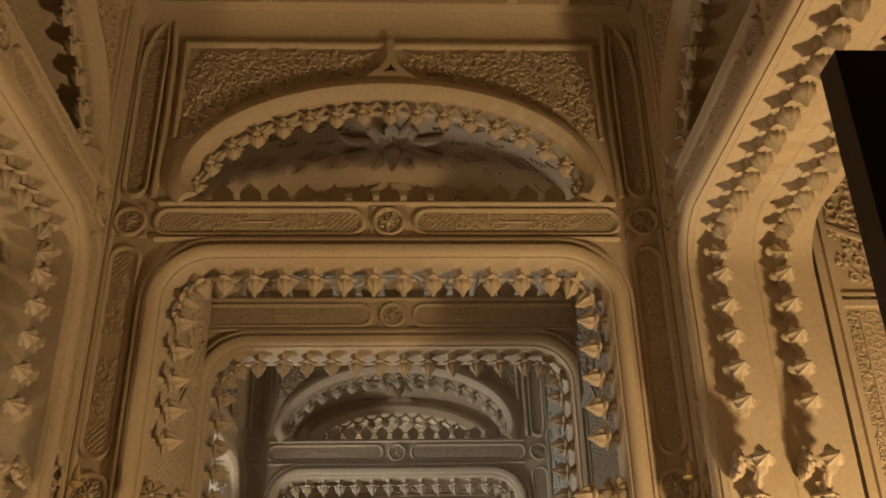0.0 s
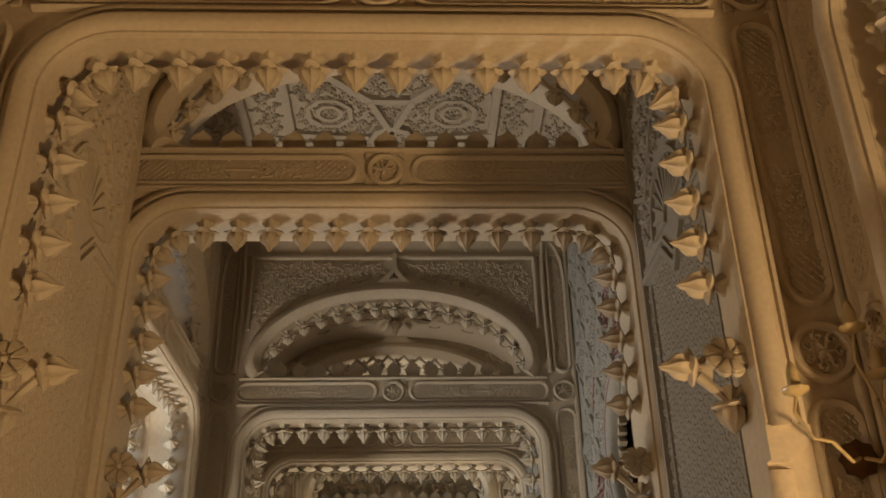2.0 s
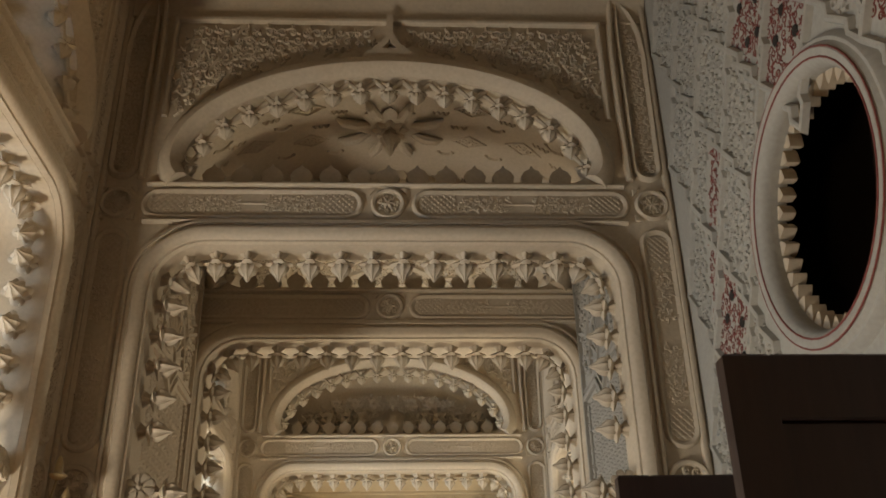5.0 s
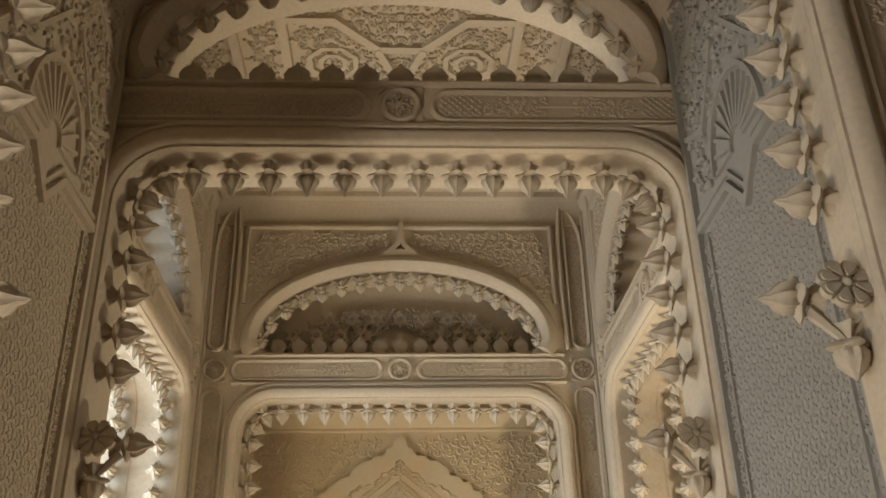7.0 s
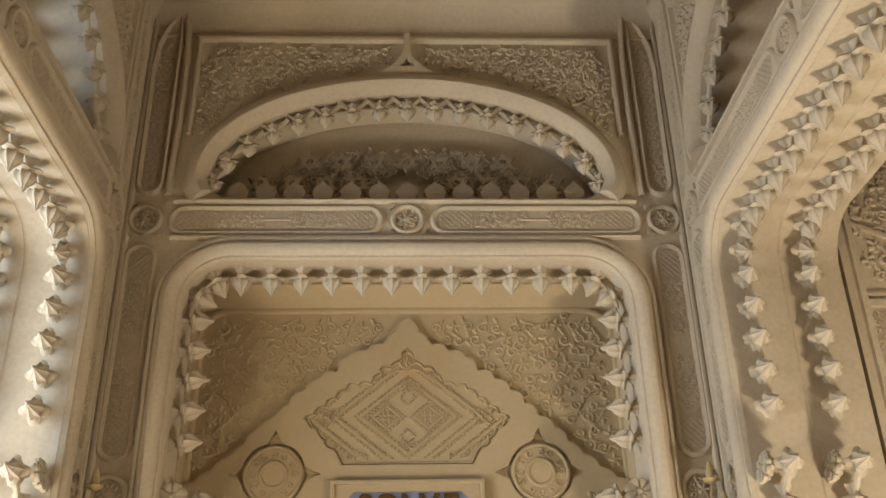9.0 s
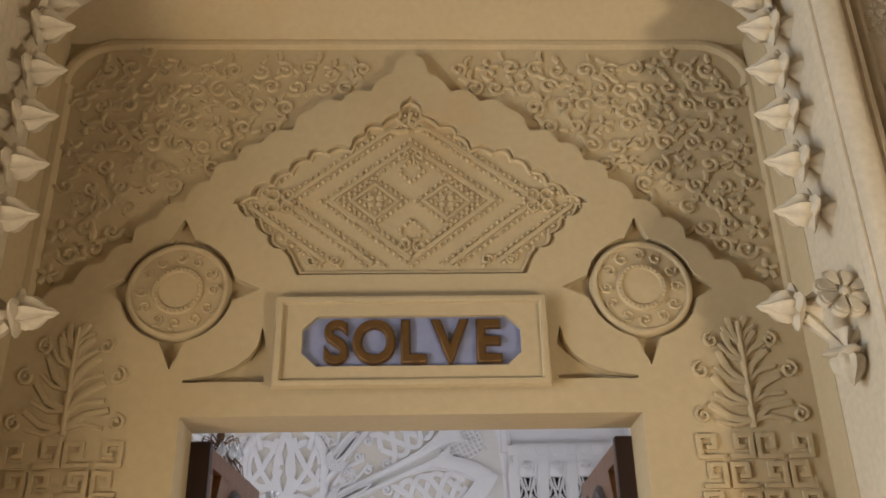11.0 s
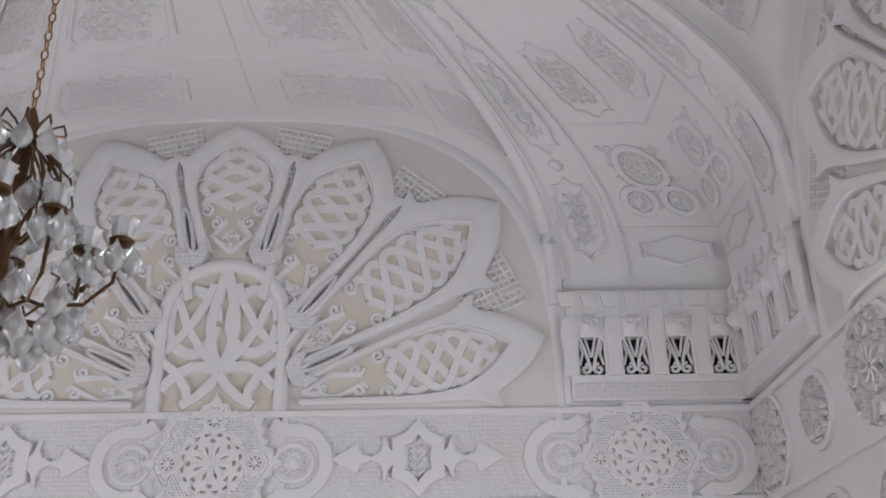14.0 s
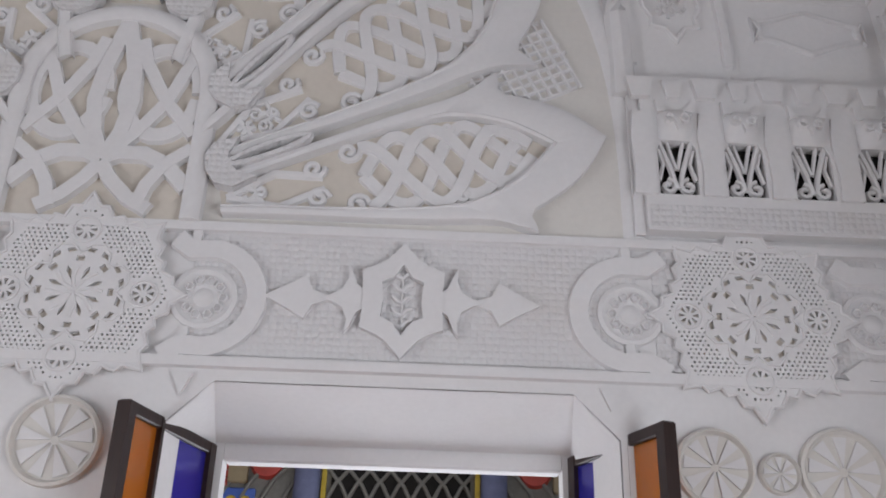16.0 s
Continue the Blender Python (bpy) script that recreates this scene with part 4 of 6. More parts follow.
for i in range(-4, 5):
    for j in range(0, 11):
        cu, cw = i * CELLU + (CELLU / 2 if j % 2 else 0), 1.55 + j * CELLW / 2
        if not free(cu, cw) or abs(cu) > 1.21:
            continue
        loz = [(cu + CELLU / 2 * x, cw + CELLW / 2 * y) for x, y in ((0, -1), (0.22, -0.82), (0.18, -0.7), (0.62, -0.42), (0.58, -0.3), (1, 0), (0.58, 0.3), (0.62, 0.42), (0.18, 0.7), (0.22, 0.82), (0, 1), (-0.22, 0.82), (-0.18, 0.7), (-0.62, 0.42), (-0.58, 0.3), (-1, 0), (-0.58, -0.3), (-0.62, -0.42), (-0.18, -0.7), (-0.22, -0.82))]
        loz = [(min(1.22, max(-1.22, u)), w) for u, w in loz]
        part("lozenge_strap", Mesh().ribbon(loz, 0.030, 0.024, 0, True), CELADON, paint)
        near = lambda u, w, cu=cu, cw=cw: abs(u - cu) / (CELLU * 0.52) + abs(w - cw) / (CELLW * 0.52) < 1 and free(u, w)
        box_ = (cu - CELLU / 2, cu + CELLU / 2, cw - CELLW / 2, cw + CELLW / 2)
        if (i + j) % 2 == 0:
            arabesque(reds, lambda u, w: near(u, w) and 0.46 < math.hypot(u, w - RW) < 1.0, box_, 0.046, 0.003, 0.001, False, i * 9 + j, 0.42)
            arabesque(pales, lambda u, w: near(u, w) and math.hypot(u, w - RW) > 1.0, box_, 0.060, 0.010, 0.0, False, i * 5 + j)
            for k in range(5 if math.hypot(cu, cw - RW) < 0.9 else 0):
                a = k * 1.3
                voids.disc(cu + 0.07 * math.cos(a), cw + 0.13 * math.sin(a), [(0.001, 0.022), (0.006, 0.017), (0.007, 0.001)], 8)
        else:
            arabesque(pales, near, box_, 0.066, 0.010, 0.0, False, i * 7 + j)
part("red_scrolls", reds, RED, paint, "faded dark red painted scrolls")
part("pale_relief", pales, CELADON, paint)
part("berry", voids, DARK, paint)


def slab_leaf(x0, x1, y, top):
    """A dark panelled door leaf that stands open across the wall."""
    ob = thing("door_leaf", "dark stained wooden door leaf standing open", "door", pose(0, y, 0), "dark doors of the corridor")
    w = x1 - x0
    part("stile", Mesh().box(x0, x0 + 0.10, 0, 0.045, 0.02, top, 0.006), DARKWOOD, ob)
    part("stile", Mesh().box(x1 - 0.10, x1, 0, 0.045, 0.02, top, 0.006), DARKWOOD, ob)
    for z0, z1 in ((0.02, 0.22), (1.0, 1.12), (top - 0.14, top)):
        part("rail", Mesh().box(x0 + 0.10, x1 - 0.10, 0.002, 0.043, z0, z1, 0.005), DARKWOOD, ob)
    for z0, z1 in ((0.22, 1.0), (1.12, top - 0.14)):
        part("panel", Mesh().box(x0 + 0.10, x1 - 0.10, 0.012, 0.033, z0, z1, 0.008), DARKWOOD, ob)
    part("knob", Mesh().lathe([(0, 0.012), (0.02, 0.010), (0.03, 0.024), (0.05, 0.022), (0.06, 0.004)], 12, centre=(x0 + 0.05, 0, 1.05), axis="y"), BRASS, ob)
    return ob


slab_leaf(0.626, XC + 1.235, 6.78, 2.22)
slab_leaf(0.626, XC + 1.235, 5.755, 2.22)
slab_leaf(0.505, 0.76, 0.86, 2.22)


def sconce(m):
    ob = thing("wall_sconce", "old brass wall sconce with cream candle cups", "wall lamp", m, "sconces of the corridor")
    part("backplate", Mesh().disc(0, -0.21, [(0, 0.045), (0.012, 0.045), (0.02, 0.03), (0.03, 0.012), (0.034, 0.001)], 16, 8, 0.08), BRONZE, ob)
    for u, rise in ((-0.005, 0.065), (0.035, -0.050), (-0.175, -0.090)):
        d = -0.13
        arm = Mesh().tube([(0, -0.02, -0.21), (u * 0.4 + 0.02, d * 0.6, -0.235), (u * 0.8 + 0.03, d * 0.95, -0.20), (u + 0.02, d, -0.14 + rise * 0.6), (u - 0.012, d, -0.06 + rise * 0.8), (u, d, rise)], 0.0045, 8)
        a = part("arm", arm, WAXY, ob)
        part("cup", Mesh().lathe([(-0.006, 0.004), (0.0, 0.016), (0.006, 0.028), (0.014, 0.032), (0.017, 0.028), (0.012, 0.014)], 16, 8, 0.06, centre=(u, d, rise)), WAXY, a)
        part("candle", Mesh().lathe([(0.010, 0.013), (0.03, 0.015), (0.055, 0.014), (0.075, 0.008), (0.085, 0.001)], 14, centre=(u, d, rise)), WAXY, a)
    return ob


first = sconce(pose(XC + 1.165, A_Y - 0.02, 2.29))
for u, y in ((-1.145, A_Y), (-1.145, C_Y), (1.145, E_Y), (-1.145, E_Y)):
    copy_thing(first, pose(XC + u, y - 0.02, 2.29))

# ---- the white room ----
RX, RY, FY, WX0, WX1, NY = -1.04, 14.2, 16.56, -3.60, 1.52, 11.86
BASE, FR, ZT, SPRING = 2.755, 1.65, 4.42, 3.28


def star(mesh, u, w, r, seed=0):
    """A carved star rosette of petals, small wheels, diamonds and beads."""
    at = lambda q, a: (u + q * r * math.cos(a), w + q * r * math.sin(a))
    for k in range(8):
        a = math.pi * k / 4
        mesh.ribbon(leaf_path(*at(0.06, a), a, r * 0.24), r * 0.085, 0.024, 0.008)
        mesh.ribbon(ring(*at(0.36, a), r * 0.075, 4), r * 0.04, 0.024, 0.008, True)
        b = a + math.pi / 8
        mesh.ribbon([at(0.30, a), at(0.47, b), at(0.30, a + math.pi / 4)], r * 0.045, 0.019, 0.008)
        c = at(0.66, a)
        if k % 2 == 0:
            mesh.ribbon(ring(*c, r * 0.155, 12), r * 0.04, 0.026, 0.008, True)
            for j in range(8):
                e = math.pi * j / 4
                mesh.ribbon(leaf_path(c[0] + r * 0.03 * math.cos(e), c[1] + r * 0.03 * math.sin(e), e, r * 0.10), r * 0.04, 0.021, 0.008)
        else:
            for q, rad in ((0.56, 0.085), (0.74, 0.075), (0.90, 0.06)):
                mesh.ribbon(ring(*at(q, a), r * rad, 6), r * 0.04, 0.021, 0.008, True)
        mesh.ribbon(ring(*at(0.62, b), r * 0.07, 5), r * 0.035, 0.021, 0.008, True)
        mesh.ribbon(ring(*at(0.80, b), r * 0.085, 7), r * 0.035, 0.021, 0.008, True)
        mesh.ribbon([at(0.50, a), at(0.72, b), at(0.92, b)], r * 0.03, 0.011, 0.008)
        mesh.ribbon([at(0.50, a), at(0.72, b - math.pi / 4), at(0.92, b - math.pi / 4)], r * 0.03, 0.010, 0.008)
        for t in (-0.12, 0.12):
            mesh.ribbon(spiral(*at(0.95, a + t), r * 0.055, a, 1.2, 1 if t > 0 else -1, 8), r * 0.03, 0.019, 0.008)
    return mesh


def lobed(u, w, r, n=8, deep=0.14, per=8):
    """An outline of n points with small shoulders between them."""
    out = []
    for k in range(n * per):
        a = 2 * math.pi * k / (n * per)
        f = abs((k / per) % 1 - 0.5) * 2
        out.append((u + r * (0.90 + deep * f ** 1.8 + 0.035 * math.cos(4 * math.pi * f)) * math.cos(a), w + r * (0.90 + deep * f ** 1.8 + 0.035 * math.cos(4 * math.pi * f)) * math.sin(a)))
    return out


TIPS = (1.62, 1.775, 1.67, 1.60, 1.67, 1.775, 1.62)
PITCH = math.pi / 7
EDGE = [(0.0, 0.80), (0.08, 0.84), (0.22, 0.90), (0.38, 0.94), (0.52, 0.95), (0.62, 0.93), (0.69, 0.95), (0.765, 1.10), (0.75, 0.80), (0.80, 0.68), (0.86, 0.53), (0.91, 0.38), (0.95, 0.23), (0.98, 0.09), (1.0, 0.0)]
HOLLOW = [(0.0, 0.45), (0.08, 0.52), (0.22, 0.66), (0.38, 0.73), (0.50, 0.73), (0.60, 0.67), (0.68, 0.54), (0.75, 0.36), (0.81, 0.15), (0.85, 0.0)]
KNOT_TOP = 0.80


def arch_reach(a):
    """How far the little middle arch reaches from the fan's centre in the direction a."""
    for k in range(1, 200):
        x, y = 0.005 * k * math.cos(a), 0.005 * k * math.sin(a)
        if (y < 0.465 and abs(x) > 0.335) or (y >= 0.465 and math.hypot(x, y - 0.465) > 0.335):
            return 0.005 * k
    return 1.0


def both_sides(profile, r0, tip, slim=1.0):
    half = [((r0 + t * (tip - r0)) * math.tan(PITCH / 2) * f * slim, r0 + t * (tip - r0)) for t, f in profile]
    return half + [(-x, y) for x, y in half[::-1][1:]]


def even(path, n):
    """The same path with n places at even steps; its middle stays the tip."""
    out = []
    half = len(path) // 2
    for piece in (path[: half + 1], path[half:]):
        p = np.array(piece, float)
        s = np.concatenate([[0], np.cumsum(np.linalg.norm(np.diff(p, axis=0), axis=1))])
        out += [(float(np.interp(x, s, p[:, 0])), float(np.interp(x, s, p[:, 1]))) for x in np.linspace(0, s[-1], n // 2 + 1)]
    return out


def turned(path, a):
    c, s = math.cos(a - math.pi / 2), math.sin(a - math.pi / 2)
    return [(c * x - s * y, s * x + c * y) for x, y in path]


def clip_base(path):
    return [(x, max(y, 0.005)) for x, y in path]


def broad_arch(half, rise_, n=44, power=2.9):
    out = []
    for k in range(n + 1):
        a = math.pi * k / n
        c, s = math.cos(a), math.sin(a)
        out.append((math.copysign(half * abs(c) ** (2 / power), c), rise_ * abs(s) ** (2 / power)))
    return out


def fan(m, label):
    ob = thing("fan_relief", label, "wall relief", m, "shell fans of the white room", "structure")
    part("ground", Mesh().plate(broad_arch(FR, 1.67), [], 0.004, -0.01), CREAMW, ob)
    part("arch_moulding", Mesh().sweep(broad_arch(FR, 1.67), [(0.03, 0.003), (0.02, 0.009), (0.0, 0.012), (-0.03, 0.009), (-0.05, 0.0)]), WHITE, ob)
    for k in range(7):
        a, tip = PITCH * (k + 0.5), TIPS[k]
        r0 = min(arch_reach(a - PITCH / 2), arch_reach(a + PITCH / 2), arch_reach(a)) + 0.05
        slim = 0.92 if k in (0, 6) else 1.0
        o, i_ = even(both_sides(EDGE, r0, tip, slim), 72), even(both_sides(HOLLOW, r0, tip, slim), 72)
        o, i_ = clip_base(turned(o, a)), turned(i_, a)
        rows = []
        for x, y in zip(o, i_):
            mid = lambda f: (x[0] + (y[0] - x[0]) * f, x[1] + (y[1] - x[1]) * f)
            rows.append([(c[0], -d, c[1]) for c, d in ((x, 0.0), (x, 0.034), (mid(0.10), 0.042), (mid(0.55), 0.046), (mid(0.88), 0.040), (mid(0.94), 0.046), (y, 0.040), (y, 0.004))])
        pet = part("petal", Mesh().grid(rows), WHITE, ob)
        part("petal_ground", Mesh().plate([q for n_, q in enumerate(i_) if n_ == 0 or math.dist(q, i_[n_ - 1]) > 1e-4], [], 0.0055, 0.001), WFIELD, pet)
        knot = Mesh()
        span = KNOT_TOP - 0.10
        hollow = lambda t: (r0 + t * (tip - r0)) * math.tan(PITCH / 2) * float(np.interp(t, [x[0] for x in HOLLOW], [x[1] for x in HOLLOW]))
        turns = 0.95 * (tip - r0)
        for ph in range(4):
            path, lift = [], []
            for g in range(60):
                t = 0.36 + (KNOT_TOP - 0.36) * g / 59
                x = 2 * math.pi * turns * g / 59 + ph * math.pi / 2
                path.append((hollow(t) * 0.84 * slim * math.sin(x), r0 + t * (tip - r0)))
                lift.append(0.0045 * math.cos(4 * x + ph * math.pi) + 0.0005 * ph)
            knot.woven(turned(path, a), 0.044, 0.013, 0.005, lift)
        for s in (-1, 1):
            for t, rad in ((0.240, 0.036), (0.335, 0.036), (0.60, 0.020), (0.70, 0.014)):
                c = (0.55 if t < 0.3 else 0.80) * slim
                knot.ribbon(clip_base(turned(spiral(s * hollow(t) * c, r0 + t * (tip - r0), rad, math.pi / 2, 1.35, s, 14), a)), 0.021, 0.016, 0.005)
            knot.ribbon(turned([(0.0, r0 + 0.02), (s * hollow(0.14) * 0.8, r0 + 0.14 * (tip - r0)), (s * hollow(0.26) * 0.2, r0 + 0.26 * (tip - r0))], a), 0.030, 0.014, 0.005)
        low = Mesh()
        inner = lambda x, y: 0.01 < (y - r0) / (tip - r0) < 0.34 and abs(x) < hollow((y - r0) / (tip - r0)) * 0.98 * slim and not (abs((y - r0) / (tip - r0) - 0.26) < 0.09 and abs(x) > 0.02)
        arabesque(low, inner, (-0.2, 0.2, r0, r0 + 0.34 * (tip - r0)), 0.062, 0.014, 0.005, True, 8 + k, 1.25)
        c_, s_ = math.cos(a - math.pi / 2), math.sin(a - math.pi / 2)
        base_ = len(knot.v)
        knot.v += [(c_ * x - s_ * z, y, max(s_ * x + c_ * z, 0.005)) for x, y, z in low.v]
        knot.f += [tuple(base_ + n_ for n_ in f) for f in low.f]
        part("knotwork", knot, WHITE, pet)
    for k in range(1, 7):
        a = PITCH * k
        net = Mesh()
        for g in range(-4, 5):
            net.ribbon(turned([(g * 0.036, 1.26 + abs(g) * 0.02), (g * 0.036, 1.62 - abs(g) * 0.008)], a), 0.013, 0.014, 0.004)
        for g in range(10):
            net.ribbon(turned([(-0.15, 1.28 + g * 0.036), (0.15, 1.28 + g * 0.036)], a), 0.013, 0.014, 0.004)
        part("net", net, WHITE, ob)
        rb = arch_reach(a)
        curl = Mesh()
        loop = [(0.020 * math.sin(t), rb + 0.20 - 0.13 * math.cos(t)) for t in [2 * math.pi * j / 18 for j in range(18)]]
        curl.ribbon(turned(loop, a), 0.024, 0.030, 0.030, True)
        cup = [(-0.075, rb + 0.13), (-0.085, rb + 0.05), (-0.05, rb + 0.005), (0.0, rb - 0.005), (0.05, rb + 0.005), (0.085, rb + 0.05), (0.075, rb + 0.13), (0.035, rb + 0.08), (0.0, rb + 0.068), (-0.035, rb + 0.08)]
        curl.plate(turned(cup, a), [], 0.055, 0.0)
        part("curl", curl, HONEY, ob)
    arch = [(0.30, 0.0), (0.30, 0.465)] + arc(0, 0.465, 0.30, 4, 176, 20) + [(-0.30, 0.465), (-0.30, 0.0)]
    part("centre_arch_ground", Mesh().plate(arch, [], 0.008, 0.0), WFIELD, ob)
    tr = Mesh()
    tr.sweep(arch, [(0.035, 0.008), (0.03, 0.035), (0.012, 0.044), (-0.012, 0.044), (-0.03, 0.03), (-0.034, 0.0)])
    for s in (-1, 1):
        tr.strap(arc(s * 0.150, 0.46, 0.118, 0, 350, 24, 0.165), 0.056, 0.0173 + 0.0006 * s, 0.008)
        tr.strap([(0.0, 0.20), (s * 0.042, 0.30), (s * 0.060, 0.42), (s * 0.048, 0.54), (s * 0.020, 0.66), (0, 0.74)], 0.056, 0.0186 + 0.0006 * s, 0.008)
        tr.strap([(s * 0.01, 0.21), (s * 0.09, 0.30), (s * 0.17, 0.42), (s * 0.225, 0.57)], 0.046, 0.0199 + 0.0006 * s, 0.008)
        tr.strap([(s * 0.27, 0.30), (s * 0.17, 0.42), (s * 0.09, 0.56), (s * 0.06, 0.66)], 0.046, 0.0212 + 0.0006 * s, 0.008)
        tr.strap([(0.0, 0.20), (s * 0.05, 0.225), (s * 0.13, 0.225), (s * 0.20, 0.19), (s * 0.275, 0.11)], 0.056, 0.0225 + 0.0006 * s, 0.008)
        tr.strap([(0.0, 0.19), (s * 0.04, 0.13), (s * 0.10, 0.07), (s * 0.17, 0.03)], 0.050, 0.0238 + 0.0006 * s, 0.008)
        tr.strap([(s * 0.275, 0.25), (s * 0.20, 0.19), (s * 0.15, 0.11), (s * 0.13, 0.03)], 0.046, 0.0251 + 0.0006 * s, 0.008)
    part("centre_tracery", tr, WHITE, ob)
    return ob


wall_n = thing("wall_fan", "white stucco wall of star bands over a doorway", "wall", pose(RX, FY, 0), "", "structure")
HD0, HD1, HTOP = 0.436, 1.451, 2.268
part("body", Mesh().plate([(2.56, 0), (2.56, 4.9), (-2.56, 4.9), (-2.56, 0), (HD0 - 0.13, 0), (HD0 - 0.13, 2.14), (HD0, HTOP), (HD1, HTOP), (HD1 + 0.13, 2.14), (HD1 + 0.13, 0)], [], 0.0, -0.34), WHITE, wall_n)
soffit = Mesh().grid([[(HD0 - 0.127, 0.004, 0.0), (HD0 - 0.127, 0.004, 2.138), (HD0 - 0.002, 0.004, HTOP - 0.003), (HD1 + 0.002, 0.004, HTOP - 0.003), (HD1 + 0.127, 0.004, 2.138), (HD1 + 0.127, 0.004, 0.0)], [(HD0 - 0.060, 0.338, 0.0), (HD0 - 0.060, 0.338, 2.110), (HD0 - 0.045, 0.338, 2.172), (HD1 + 0.045, 0.338, 2.172), (HD1 + 0.060, 0.338, 2.110), (HD1 + 0.060, 0.338, 0.0)]])
soffit.grid([[(HD0 - 0.06, 0.34, 2.172), (HD1 + 0.06, 0.34, 2.172)], [(HD0 - 0.06, 0.34, HTOP + 0.02), (HD1 + 0.06, 0.34, HTOP + 0.02)]])
part("door_soffit", soffit, WHITE, wall_n)
reveal = Mesh()
reveal.box(HD0 - 0.15, HD0 - 0.018, 0.342, 0.42, 0, 2.18, 0.006)
reveal.box(HD1 + 0.018, HD1 + 0.15, 0.342, 0.42, 0, 2.18, 0.006)
reveal.box(HD0 - 0.016, HD1 + 0.016, 0.345, 0.415, 2.118, 2.30, 0.006)
part("door_casing", reveal, WHITE, wall_n)
band = Mesh()
for w in (BASE - 0.012, 2.318):
    band.strap([(-2.56, w), (2.56, w)], 0.034, 0.022)
for s in (-1, 1):
    band.strap([(s * 1.672, 2.772), (s * 1.672, 3.30)], 0.04, 0.026)
    for a, b in ((0.33, 2.70), (1.62, 2.70)):
        band.strap([(s * a, 2.33), (s * a, 2.42)], 0.03, 0.018)
        band.strap([(s * a, 2.65), (s * a, 2.74)], 0.03, 0.018)
part("band_moulding", band, WHITE, wall_n)
for s in (-1, 1):
    part("honeycomb", Mesh().plate([(s * 0.33, 2.345), (s * 1.65, 2.345), (s * 1.65, 2.735), (s * 0.33, 2.735)], [], 0.004, -0.004), HONEY, wall_n)
    part("honeycomb", Mesh().plate([(s * 1.70, 2.345), (s * 2.54, 2.345), (s * 2.54, 2.735), (s * 1.70, 2.735)], [], 0.004, -0.004), HONEY, wall_n)
def star_holes(u, w, r):
    """The pierced pattern of a star rosette: petal slots, a ring of windows, four wheels and a lace of small holes."""
    out = []
    at = lambda q, a: (u + q * r * math.cos(a), w + q * r * math.sin(a))
    for k in range(8):
        a = math.pi * k / 4
        out.append([at(0.13, a + 0.393), at(0.24, a + 0.28), at(0.30, a + 0.393), at(0.24, a + 0.50)])
        out.append([at(0.34, a - 0.13), at(0.40, a - 0.10), at(0.40, a + 0.10), at(0.34, a + 0.13)])
        for t in (-0.20, 0.20):
            out.append([at(0.45, a + t - 0.10), at(0.50, a + t - 0.12), at(0.50, a + t + 0.12), at(0.45, a + t + 0.10)])
    for k in range(4):
        c = at(0.70, math.pi * k / 2)
        for j in range(8):
            e = math.pi * j / 4
            out.append([(c[0] + q * r * math.cos(e + x), c[1] + q * r * math.sin(e + x)) for q, x in ((0.040, -0.10), (0.110, -0.22), (0.110, 0.22), (0.040, 0.10))])
    step, rnd_ = 0.0150, random.Random(int(u * 100))
    n = int(r / step) + 1
    for i in range(-n, n + 1):
        for j in range(-n, n + 1):
            x, y = (i + 0.5 * (j % 2)) * step, j * step * 0.87
            d, a = math.hypot(x, y) / r, math.atan2(y, x)
            lobe = 0.84 + 0.10 * abs(math.cos(4 * a)) ** 3
            near = min(math.hypot(x - 0.70 * r * math.cos(math.pi * k / 2), y - 0.70 * r * math.sin(math.pi * k / 2)) for k in range(4)) / r
            if 0.575 < d < lobe and near > 0.19:
                q, t = rnd_.uniform(0.0032, 0.0052), rnd_.uniform(0, 1.5)
                out.append([(u + x + q * math.cos(t + c), w + y + q * math.sin(t + c)) for c in (0, 1.57, 3.14, 4.71)])
    return out


